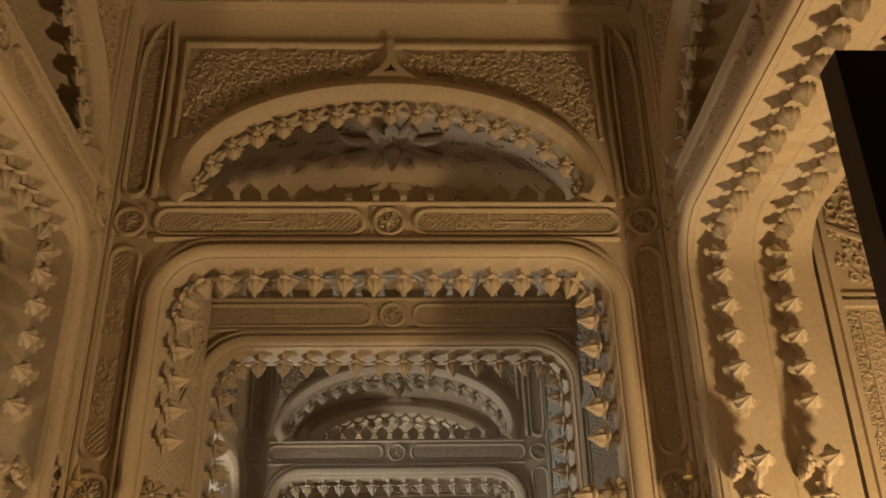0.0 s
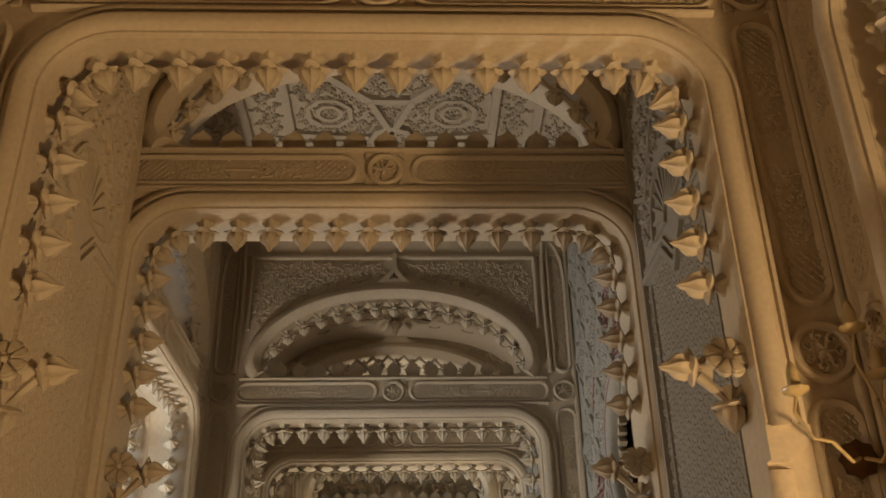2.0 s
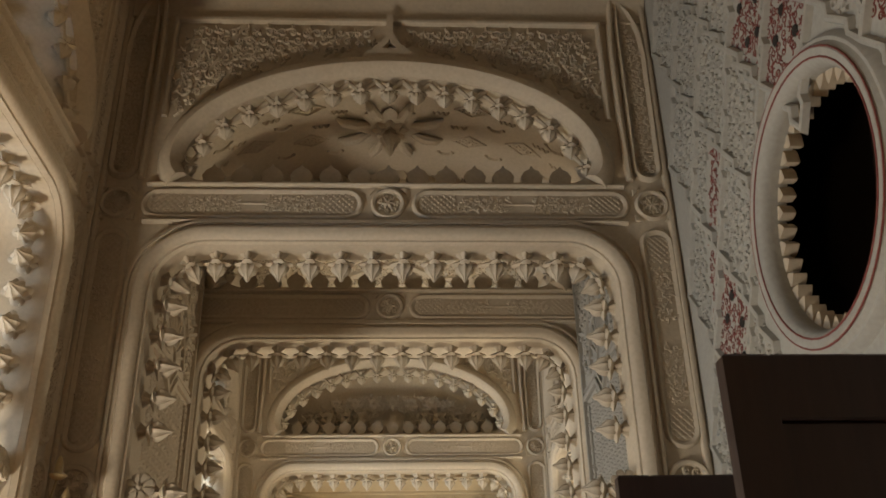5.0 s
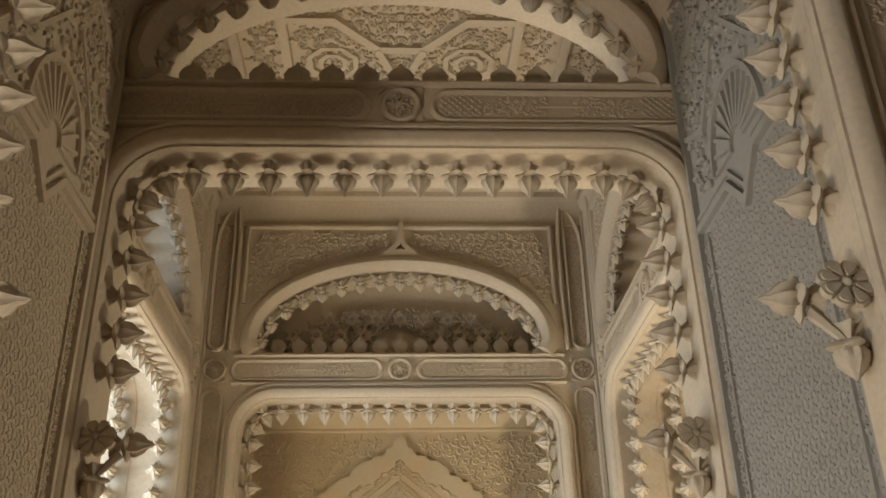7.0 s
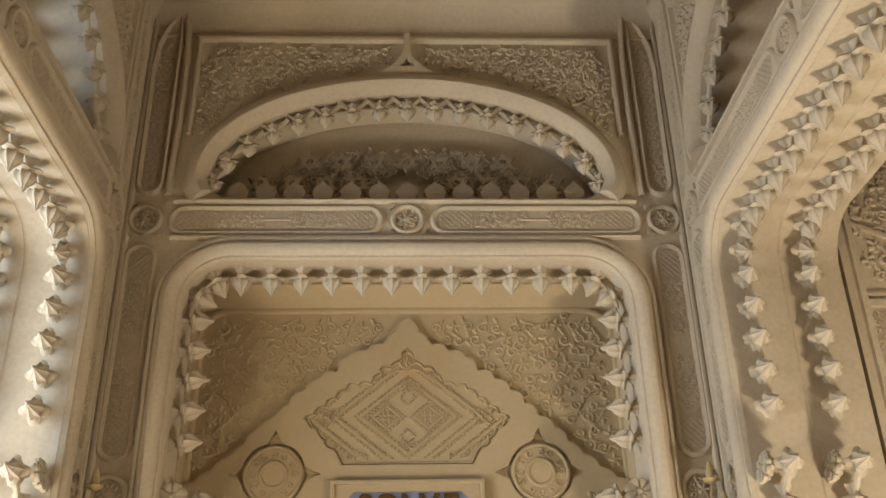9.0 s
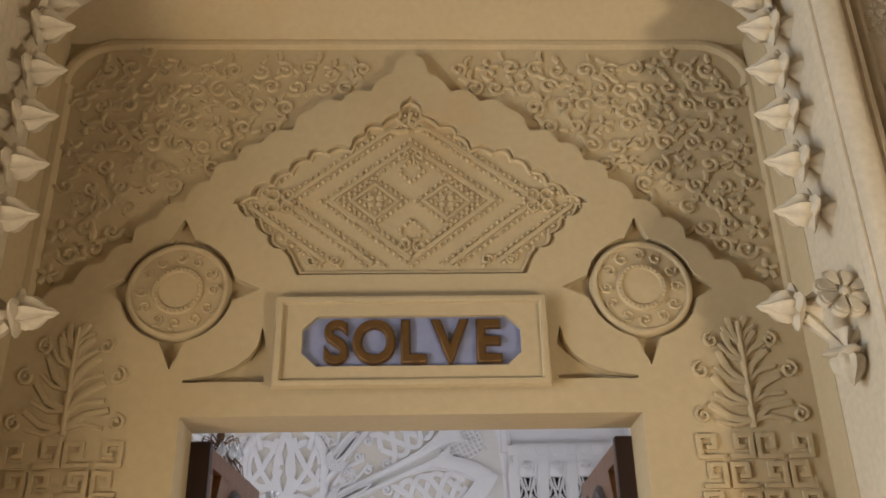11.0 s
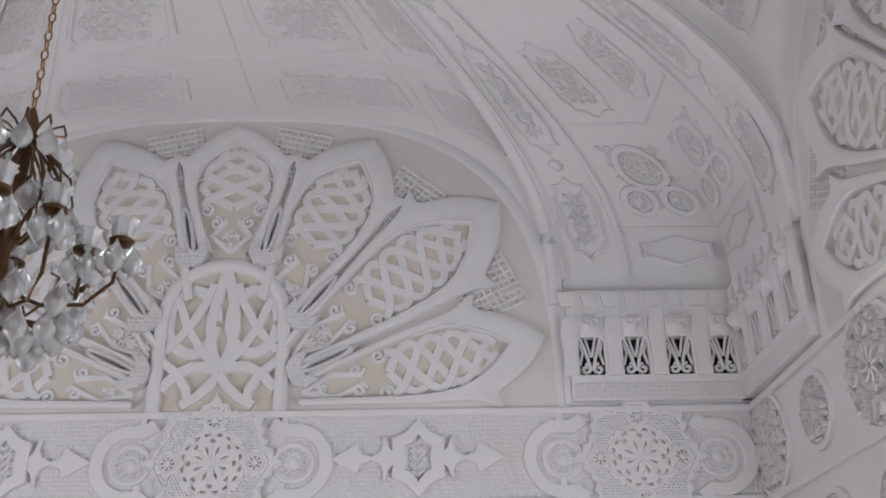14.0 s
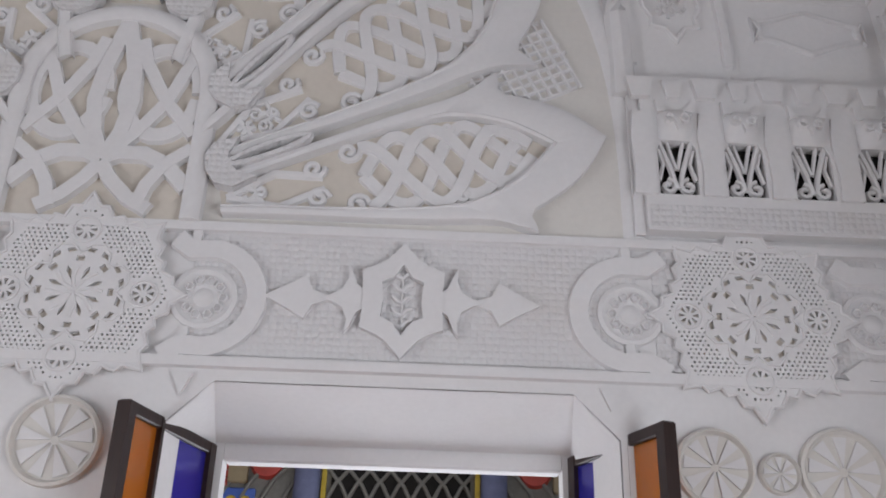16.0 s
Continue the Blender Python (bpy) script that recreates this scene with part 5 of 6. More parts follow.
for u, r in ((0.0, 0.285), (1.99, 0.275), (-1.99, 0.275)):
    outline = lobed(u, 2.515, r, 8, 0.20)
    st = part("star_rosette", Mesh().plate(outline, [], 0.006, -0.002), WFIELD, wall_n)
    part("star_plate", Mesh().plate(outline, star_holes(u, 2.515, r), 0.020, 0.006), WHITE, st)
    sm = Mesh().ribbon(outline, 0.012, 0.012, 0.014, True)
    for k in range(8):
        a = math.pi * k / 4
        sm.ribbon(leaf_path(u + 0.02 * r * math.cos(a), 2.515 + 0.02 * r * math.sin(a), a, r * 0.27), r * 0.045, 0.005, 0.019)
        sm.ribbon([(u + q * r * math.cos(a + x), 2.515 + q * r * math.sin(a + x)) for q, x in ((0.42, 0.0), (0.53, 0.19), (0.57, 0.393), (0.53, 0.595), (0.42, 0.785))], 0.008, 0.005, 0.019)
    for k in range(4):
        a = math.pi * k / 2
        sm.ribbon(ring(u + 0.70 * r * math.cos(a), 2.515 + 0.70 * r * math.sin(a), r * 0.145, 16), 0.009, 0.006, 0.019, True)
    part("star_relief", sm, WHITE, st)
    for s in (-1, 1):
        cu = u + s * (r + 0.088)
        if abs(cu) > 2.5:
            continue
        rd = Mesh().disc(cu, 2.515, [(0.0, 0.10), (0.012, 0.098), (0.016, 0.085), (0.008, 0.075), (0.008, 0.03), (0.018, 0.02), (0.02, 0.001)], 24)
        for k in range(10):
            rd.ribbon(ring(cu + 0.055 * math.cos(k * 0.628), 2.515 + 0.055 * math.sin(k * 0.628), 0.013, 6), 0.007, 0.010, 0.008, True)
        part("roundel", rd, WHITE, wall_n)
        part("roundel_collar", Mesh().sweep([(cu - s * 0.10, 2.70), (cu - s * 0.05, 2.665)] + arc(cu, 2.515, 0.155, 80, -80, 14)[:: 1] + [(cu - s * 0.05, 2.365), (cu - s * 0.10, 2.33)] if s > 0 else [(cu + 0.10, 2.33), (cu + 0.05, 2.365)] + arc(cu, 2.515, 0.155, 260, 100, 14) + [(cu + 0.05, 2.665), (cu + 0.10, 2.70)], [(0.032, 0.003), (0.028, 0.0203), (-0.028, 0.0203), (-0.033, 0.003)]), WHITE, wall_n)
for s in (-1, 1):
    cu, cw = s * 0.953, 2.525
    hx, hx_in = [], []
    for k in range(6):
        a = radians(90 + 60 * k)
        u, w = math.cos(a), math.sin(a)
        hx += [(cu + 0.140 * u, cw + 0.180 * w), (cu + 0.118 * math.cos(a + 0.40), cw + 0.140 * math.sin(a + 0.40)), (cu + 0.118 * math.cos(a + 0.65), cw + 0.140 * math.sin(a + 0.65))]
        hx_in += [(cu + 0.072 * u, cw + 0.112 * w), (cu + 0.056 * math.cos(a + 0.52), cw + 0.082 * math.sin(a + 0.52))]
    cart = part("cartouche", Mesh().plate(hx, [hx_in], 0.030, 0.0), WHITE, wall_n)
    sprig = Mesh()
    for k in range(5):
        w = cw - 0.08 + k * 0.038
        for t in (-1, 1):
            sprig.ribbon(leaf_path(cu, w, math.pi / 2 - t * 0.9, 0.038), 0.016, 0.014, 0.004)
    sprig.ribbon([(cu, cw - 0.09), (cu, cw + 0.09)], 0.008, 0.012, 0.004)
    part("sprig", sprig, WHITE, cart)
    for t in (-1, 1):
        hook = [(0.10, 0.02), (0.135, 0.045), (0.150, 0.085), (0.165, 0.110), (0.160, 0.065), (0.175, 0.030), (0.205, 0.012), (0.240, 0.0)]
        barb = [(0.205, 0.004), (0.262, 0.022), (0.285, 0.068), (0.330, 0.040), (0.405, 0.0)]
        for q in (hook, barb):
            part("wing", Mesh().plate([(cu + t * u, cw + w) for u, w in q] + [(cu + t * u, cw - w) for u, w in q[::-1] if w > 0], [], 0.022 if q is barb else 0.0245, 0.0), WHITE, cart)
# fan discs and small bosses under the band
for u, q, w in ((0.03, 0.128, 2.08), (-0.28, 0.10, 2.06), (1.835, 0.112, 2.07), (2.195, 0.125, 2.07), (2.015, 0.058, 2.06)):
    dsk = part("scallop_disc", Mesh().disc(u, w, [(0.0, q), (0.020, q * 0.98), (0.024, q * 0.91), (0.008, q * 0.84), (0.006, 0.001)], 36), CREAMW, wall_n)
    ray_ = Mesh()
    for k in range(9):
        a = radians(40 * k + 10)
        ray_.plate([(u + q * 0.10 * math.cos(a), w + q * 0.10 * math.sin(a)), (u + q * 0.80 * math.cos(a - 0.20), w + q * 0.80 * math.sin(a - 0.20)), (u + q * 0.80 * math.cos(a + 0.20), w + q * 0.80 * math.sin(a + 0.20))], [], 0.014, 0.004)
    part("scallop_rays", ray_, WHITE, dsk)
for u in (0.345, 1.555):
    part("corner_boss", Mesh().plate([(u - 0.03, 2.285), (u + 0.03, 2.285), (u, 2.22)], [], 0.014, 0), WHITE, wall_n)
fan_n = fan(pose(RX, FY, BASE), "white stucco shell fan with seven knotwork petals")
copy_thing(fan_n, pose(WX1, RY, BASE, 0, 0, -90) @ Matrix.Diagonal((0.87, 1, 0.90, 1)))
copy_thing(fan_n, pose(WX0, RY, BASE, 0, 0, 90) @ Matrix.Diagonal((0.87, 1, 0.90, 1)))


def balcony(m, width):
    """A blind balustrade in a corner: posts with owl-like heads and pierced scrolls between."""
    ob = thing("balustrade", "white stucco balustrade of posts and pierced scrollwork", "balustrade", m, "corner balustrades", "structure")
    n = 4
    step = width / n
    holes = []
    for k in range(n):
        c = (k + 0.5) * step
        holes.append([(c - 0.062, 2.905), (c + 0.062, 2.905), (c + 0.062, 3.07), (c + 0.045, 3.10), (c - 0.045, 3.10), (c - 0.062, 3.07)])
    part("panel", Mesh().plate([(0.0, 2.78), (width, 2.78), (width, 3.345), (0.0, 3.345)], holes, 0.05, 0.0), WHITE, ob)
    # a thin black sheet paints the pierced holes as deep shade
    part("niche_shade_sheet", Mesh().box(0.01, width - 0.01, -0.0035, -0.001, 2.80, 3.26), DARK, ob, "black sheet for the shade in the hollow behind the scrollwork")
    for k in range(n + 1):
        c = k * step
        part("post", Mesh().plate([(c - 0.036, 2.90), (c + 0.036, 2.90), (c + 0.030, 2.98), (c + 0.040, 3.10), (c + 0.028, 3.20), (c - 0.028, 3.20), (c - 0.040, 3.10), (c - 0.030, 2.98)], [], 0.062, 0.046), WHITE, ob)
        part("bracket", Mesh().plate([(c - 0.030, 3.255), (c + 0.030, 3.255), (c + 0.046, 3.33), (c - 0.046, 3.33)], [], 0.070, 0.046), WHITE, ob)
    for k in range(n):
        c = (k + 0.5) * step
        sc = Mesh()
        for s in (-1, 1):
            sc.ribbon(spiral(c + s * 0.032, 2.940, 0.028, 1.57, 1.2, s, 10), 0.016, 0.016, 0.028)
            sc.ribbon([(c + s * 0.004, 2.93), (c + s * 0.020, 3.00), (c + s * 0.052, 3.10)], 0.018, 0.016, 0.030)
            sc.ribbon([(c + s * 0.058, 2.96), (c + s * 0.042, 3.02), (c + s * 0.056, 3.07)], 0.014, 0.012, 0.030)
            sc.ribbon([(c + s * 0.002, 3.00), (c + s * 0.026, 3.10)], 0.014, 0.012, 0.028)
        part("scroll", sc, WHITE, ob)
        hd = Mesh()
        hd.grid([[(c + x * 1.0, -0.046 - d, w) for w, d in ((3.10, 0.004 * y), (3.125, 0.028 * y), (3.16, 0.036 * y), (3.19, 0.030 * y), (3.215, 0.006 * y))] for x, y in ((-0.058, 0.0), (-0.045, 0.7), (-0.02, 1.0), (0.0, 1.12), (0.02, 1.0), (0.045, 0.7), (0.058, 0.0))])
        for s in (-1, 1):
            hd.ribbon(ring(c + s * 0.024, 3.165, 0.014, 8), 0.010, 0.016, 0.074, True)
            hd.plate([(c + s * 0.030, 3.20), (c + s * 0.058, 3.195), (c + s * 0.062, 3.245)], [], 0.070, 0.046)
        hd.plate([(c - 0.010, 3.15), (c, 3.122), (c + 0.010, 3.15)], [], 0.094, 0.07)
        part("head", hd, WHITE, ob)
        part("corbel", Mesh().plate([(c - 0.020, 3.255), (c + 0.020, 3.255), (c + 0.032, 3.32), (c - 0.032, 3.32)], [], 0.066, 0.046), WHITE, ob)
    part("honeycomb", Mesh().plate([(0.01, 2.79), (width - 0.01, 2.79), (width - 0.01, 2.865), (0.01, 2.865)], [], 0.054, 0.047), HONEY, ob)
    pan = Mesh().box(0.03, width - 0.03, -0.03, 0.0, 3.335, 3.36, 0.006)
    part("ledge", pan, WHITE, ob)
    return ob


balcony(pose(RX + 1.69, FY, 0), 0.86)
balcony(pose(RX - 2.55, FY, 0), 0.86)
balcony(pose(WX1, FY - 0.01, 0, 0, 0, -90), 0.88)
balcony(pose(WX0, FY - 0.89, 0, 0, 0, 90), 0.88)

# walls that close the white room, with low windows assumed out of view
east = thing("wall_east", "white stucco side wall with an assumed low window", "wall", pose(WX1, RY, 0, 0, 0, -90), "", "structure")
EW = [[(-0.8, 0.5), (0.8, 0.5), (0.8, 2.1), (-0.8, 2.1)]]
part("body", Mesh().plate([(-2.4, 0), (2.4, 0), (2.4, 4.9), (-2.4, 4.9)], EW, 0.0, -0.3), WHITE, east)
west = thing("wall_west", "white stucco side wall with an assumed low window", "wall", pose(WX0, RY, 0, 0, 0, 90), "", "structure")
part("body", Mesh().plate([(-2.4, 0), (2.4, 0), (2.4, 4.9), (-2.4, 4.9)], EW, 0.0, -0.3), WHITE, west)
for w_ in (east, west):
    part("window_frame", Mesh().sweep(EW[0], [(0, -0.1), (0.05, -0.1), (0.05, -0.16), (0, -0.16)], True), WOOD, w_)
    bm_ = Mesh()
    for w in (2.30, BASE - 0.01):
        bm_.strap([(-2.35, w), (2.35, w)], 0.034, 0.022)
    for k in range(-4, 5):
        star(bm_, k * 0.55, 2.53, 0.215 if k % 2 == 0 else 0.13)
        bm_.strap(ring(k * 0.55, 2.53, 0.225 if k % 2 == 0 else 0.15, 24), 0.028, 0.018, 0, True)
        bm_.strap(ring(k * 0.55, 2.02, 0.19, 24), 0.026, 0.018, 0, True)
        star(bm_, k * 0.55, 2.02, 0.16)
    part("band_moulding", bm_, WHITE, w_)
slab("wall_near", WX0, XC - DOOR - 0.004, NY - 0.034, NY, 0, 4.9, WHITE, "plain white wall round the doorway", "wall")
slab("wall_near", XC + DOOR + 0.004, WX1, NY - 0.034, NY, 0, 4.9, WHITE, "plain white wall round the doorway", "wall")
slab("wall_near", XC - DOOR, XC + DOOR, NY - 0.034, NY, DTOP + 0.03, 4.9, WHITE, "plain white wall over the doorway", "wall")
slab("roof", WX0 - 0.3, WX1 + 0.3, NY, FY + 0.4, 4.88, 5.05, WHITE, "plain slab roof over the white room", "roof")


# the vault
def rise(p, s):
    t = math.sin(s * math.pi / 2)
    u = 1 - math.cos(s * math.pi / 2)
    return Vector((p[0] + (RX - p[0]) * u, p[1] + (RY - p[1]) * u, p[2] + (ZT - p[2]) * t ** 0.6))


HX, HY, VX, VY = 2.56, 2.36, 1.65, 1.45


def fan_edge(side, q):
    """A place on the arch over one of the four walls, q from 0 to 1."""
    a = math.pi * (1 - q)
    c, s = math.copysign(abs(math.cos(a)) ** (2 / 2.9), math.cos(a)), max(SPRING, BASE + 1.67 * abs(math.sin(a)) ** (2 / 2.9))
    return [(RX + VX * c, RY + HY, s), (RX + HX, RY - VY * c, s), (RX - VX * c, RY - HY, s), (RX - HX, RY + VY * c, s)][side]


def corner_edge(side, q):
    sx, sy = [(1, 1), (1, -1), (-1, -1), (-1, 1)][side]
    a, b, c = (RX + sx * VX, RY + sy * HY), (RX + sx * HX, RY + sy * HY), (RX + sx * HX, RY + sy * VY)
    if q < 0.5:
        p = (a[0] + (b[0] - a[0]) * 2 * q, a[1])
    else:
        p = (b[0], b[1] + (c[1] - b[1]) * (2 * q - 1))
    return (p[0], p[1], SPRING)


def laid(flat, edge, side, q0, q1, s0, s1, size):
    """Bends flat carving (0..size[0] by 0..size[1]) onto a cell of the vault."""
    out = []
    for u, d, w in flat.v:
        q, s = q0 + (q1 - q0) * u / size[0], s0 + (s1 - s0) * w / size[1]
        p = rise(edge(side, q), s)
        e = 0.004
        n = (rise(edge(side, min(q + e, 1)), s) - rise(edge(side, max(q - e, 0)), s)).cross(rise(edge(side, q), min(s + e, 1)) - rise(edge(side, q), s - e))
        n.normalize()
        if n.dot(Vector((RX, RY, 2.5)) - p) < 0:
            n = -n
        out.append(tuple(p - n * d))
    flat.v = out
    return flat


vault = Mesh()
for side in range(4):
    for edge, n in ((fan_edge, 40), (corner_edge, 16)):
        vault.grid([[tuple(rise(edge(side, i / n), (j / 20) ** 1.6)) for j in range(21)] for i in range(n + 1)])


def graft(a, b):
    k = len(a.v)
    a.v += b.v
    a.f += [tuple(k + i for i in f) for f in b.f]


def carve(edge, side, q0, q1, s0, s1, U, W, kind, seed):
    f = Mesh()
    c = 0.05
    if kind == "plaque":
        rim_path = [(U / 2, 0.0), (U - c * 1.5, c * 0.8), (U - c * 0.6, c), (U - c * 0.7, c * 1.6), (U - 0.012, c * 2.4), (U - 0.012, W - c * 2.4), (U - c * 0.7, W - c * 1.6), (U - c * 0.6, W - c), (U - c * 1.5, W - c * 0.8), (U / 2, W)]
        rim_path += [(U - u, W - w) for u, w in rim_path[1:-1]]
        f.ribbon(rim_path, 0.018, 0.016, 0, True)
        arabesque(f, lambda u, w: 0.035 < u < U - 0.035 and c * 1.3 < w < W - c * 1.3, (0.02, U - 0.02, 0.02, W - 0.02), 0.040, 0.012, 0, False, seed)
    elif kind == "rings":
        for q, cu, cw in ((0.30, 0.5, 0.62), (0.20, 0.24, 0.22), (0.20, 0.76, 0.22)):
            f.strap(ring(U * cu, W * cw, U * q, 20), 0.032, 0.020, 0, True)
            f.ribbon(ring(U * cu, W * cw, U * q * 0.6, 12), 0.014, 0.009, 0, True)
        arabesque(f, lambda u, w: 0.03 < u < U - 0.03 and 0.03 < w < W - 0.03, (0.02, U - 0.02, 0.02, W - 0.02), 0.050, 0.010, 0, False, seed)
    elif kind == "band":
        for q in (0.0, U):
            f.strap([(q, W * k / 30) for k in range(31)], 0.030, 0.020)
        f.disc(U / 2, W * 0.30, [(0.0, 0.035), (0.012, 0.028), (0.018, 0.010), (0.019, 0.001)], 16, 8, 0.2)
        f.disc(U / 2, W * 0.655, [(0.0, 0.030), (0.010, 0.024), (0.016, 0.008), (0.017, 0.001)], 16, 8, 0.2)
    graft(vault, laid(f, edge, side, q0, q1, s0, s1, (U, W)))


for side in (0, 1, 3):
    for q in (0.0, 1.0):
        path = [rise(fan_edge(side, q), (j / 24) ** 1.6) for j in range(25)]
        vault.tube([p + Vector((0, 0, 0.004)) for p in path], lambda q: 0.046 - 0.020 * q, 8)
    for q0, q1 in ((0.02, 0.11), (0.89, 0.98)):
        carve(fan_edge, side, q0, q1, 0.42, 0.80, 0.30, 0.9, "plaque", 1)
    for q0 in (0.14, 0.33, 0.52, 0.71):
        carve(fan_edge, side, q0, q0 + 0.15, 0.20, 0.42, 0.42, 0.45, "plaque", 3)
        carve(fan_edge, side, q0, q0 + 0.15, 0.46, 0.72, 0.30, 0.55, "plaque", 4)
    for q in (0.315, 0.505, 0.685):
        path = [rise(fan_edge(side, q), 0.12 + 0.85 * j / 20) for j in range(21)]
        vault.tube(path, 0.008, 6)
    for s in (0.44, 0.75):
        path = [rise(fan_edge(side, 0.12 + 0.76 * j / 30), s) for j in range(31)]
        vault.tube(path, 0.008, 6)
for side in (0, 3):
    for q0, q1 in ((0.02, 0.20), (0.80, 0.98)):
        carve(corner_edge, side, q0, q1, 0.02, 0.90, 0.30, 1.9, "band", 6)
        for s0, s1 in ((0.05, 0.25), (0.31, 0.57), (0.62, 0.82)):
            carve(corner_edge, side, q0 + 0.03, q1 - 0.03, s0, s1, 0.22, 0.50, "plaque", 6)
    for q0, q1 in ((0.25, 0.48), (0.52, 0.75)):
        carve(corner_edge, side, q0, q1, 0.04, 0.10, 0.36, 0.16, "plaque", 8)
        carve(corner_edge, side, q0, q1, 0.14, 0.36, 0.40, 0.50, "rings", 8)
        carve(corner_edge, side, q0 + 0.03, q1 - 0.03, 0.40, 0.56, 0.26, 0.42, "plaque", 9)
    for s in (0.12, 0.385):
        path = [rise(corner_edge(side, 0.22 + 0.56 * j / 24), s) for j in range(25)]
        vault.tube(path, 0.010, 6)
tagged(new("ceiling", vault.data("ceiling", WHITE)), "white stucco ribbed vault carved with fine panels", "ceiling", kind="structure")
boss = thing("vault_boss", "white stucco boss hanging from the vault", "boss", pose(RX, RY, 0), "", "structure")
part("boss_cone", Mesh().lathe([(4.40, 0.42), (4.36, 0.36), (4.28, 0.22), (4.14, 0.15), (4.10, 0.17), (4.06, 0.17), (4.03, 0.12), (3.98, 0.10), (3.96, 0.125), (3.93, 0.125), (3.90, 0.085), (3.86, 0.075), (3.83, 0.10), (3.80, 0.095), (3.76, 0.05), (3.74, 0.055), (3.72, 0.05), (3.69, 0.012)], 32, 8, 0.12), WHITE, boss)
for k in range(8):
    a = math.pi * k / 4
    part("boss_leaf", Mesh().tube([(0.16 * math.cos(a), 0.16 * math.sin(a), 4.16), (0.20 * math.cos(a), 0.20 * math.sin(a), 4.06), (0.16 * math.cos(a), 0.16 * math.sin(a), 3.97)], lambda s: 0.045 * math.sin(math.pi * (0.1 + 0.85 * s)), 8), WHITE, boss)

# ---- the glazed doors of the greeting wall ----


def glazed_leaf(hinge, angle, hand):
    """A walnut leaf with an oval light and small triangular lights in its corners; it stands open."""
    w, h, t = 0.527, 2.17, 0.045
    ob = thing("glazed_door", "walnut door leaf with an oval frosted pane, standing open", "door", pose(*hinge, 0, 0, angle), "glazed doors of the greeting wall")
    sgn = hand
    pts = lambda loop: [(sgn * u, z) for u, z in loop]
    oval = [(w / 2 + 0.212 * math.cos(x), 1.35 + 0.735 * math.sin(x)) for x in [2 * math.pi * k / 40 for k in range(40)]]
    tris = []
    for s in (-1, 1):
        u0, u1 = w / 2 + s * 0.232, w / 2 + s * 0.152
        tris.append([(u0, 2.125), (u1, 2.125), (u0, 1.96)])
        tris.append([(u0, 0.575), (u1, 0.575), (u0, 0.74)])
    part("frame", Mesh().plate(pts([(0, 0.02), (w, 0.02), (w, h), (0, h)]), [pts(oval)] + [pts(x) for x in tris], t / 2, -t / 2), WOOD, ob)
    part("oval_moulding", Mesh().sweep(pts(oval), [(0.006, -0.03), (0.0, 0.03), (-0.02 * sgn, 0.034), (-0.034 * sgn, 0.024)], True), DARKWOOD, ob)
    part("edge", Mesh().box(min(0, -sgn * 0.022), max(0, -sgn * 0.022), -t / 2 - 0.004, t / 2 + 0.004, 0.02, h + 0.01, 0.003), DARKWOOD, ob)
    part("pane", Mesh().plate(pts([(w / 2 + (u - w / 2) * 1.02, 1.35 + (z - 1.35) * 1.01) for u, z in oval]), [], 0.003, -0.003), MILK, ob, "frosted glass pane with pale stains")
    for x in tris:
        part("corner_pane", Mesh().plate(pts(x), [], 0.002, -0.002), DARK, ob)
    part("kick_panel", Mesh().box(*sorted((sgn * 0.10, sgn * (w - 0.10))), -t / 2 - 0.008, -t / 2 + 0.004, 0.12, 0.52, 0.006), WOOD, ob)
    part("handle", Mesh().tube([(sgn * (w - 0.05), -t / 2, 1.05), (sgn * (w - 0.05), -t / 2 - 0.05, 1.05), (sgn * (w - 0.13), -t / 2 - 0.05, 1.05)], 0.009, 8), BRASS, ob)
    return ob


glazed_leaf((-0.592, 11.838, 0), 86, 1)
glazed_leaf((0.436, 11.838, 0), -90, -1)


def stained_leaf(hinge, angle, hand):
    w, h = 0.50, 2.16
    ob = thing("stained_glass_door", "dark door leaf with amber and cobalt panes, standing open", "door", pose(*hinge, 0, 0, angle), "stained glass doors of the white room")
    for a, b in ((0, 0.035), (0.315, 0.33), (w - 0.035, w)):
        part("stile", Mesh().box(*sorted((hand * a, hand * b)), -0.02, 0.02, 0.02, h, 0.005), DARKWOOD, ob)
    for z0, z1 in ((0.02, 0.10), (0.70, 0.73), (1.30, 1.33), (1.86, 1.875), (h - 0.035, h)):
        part("rail", Mesh().box(*sorted((hand * 0.03, hand * (w - 0.03))), -0.018, 0.018, z0, z1, 0.004), DARKWOOD, ob)
    for z0, z1 in ((0.10, 0.70), (0.73, 1.30), (1.33, 1.86), (1.875, h - 0.035)):
        part("pane", Mesh().box(*sorted((hand * 0.035, hand * 0.315)), -0.004, 0.004, z0, z1), COBALT, ob, "cobalt blue pane")
        part("pane", Mesh().box(*sorted((hand * 0.33, hand * (w - 0.035))), -0.004, 0.004, z0, z1), AMBER, ob, "amber pane")
    return ob


stained_leaf((RX + HD0 - 0.052, FY + 0.315, 0), -106, 1)
stained_leaf((RX + HD1 + 0.048, FY + 0.315, 0), 111, -1)

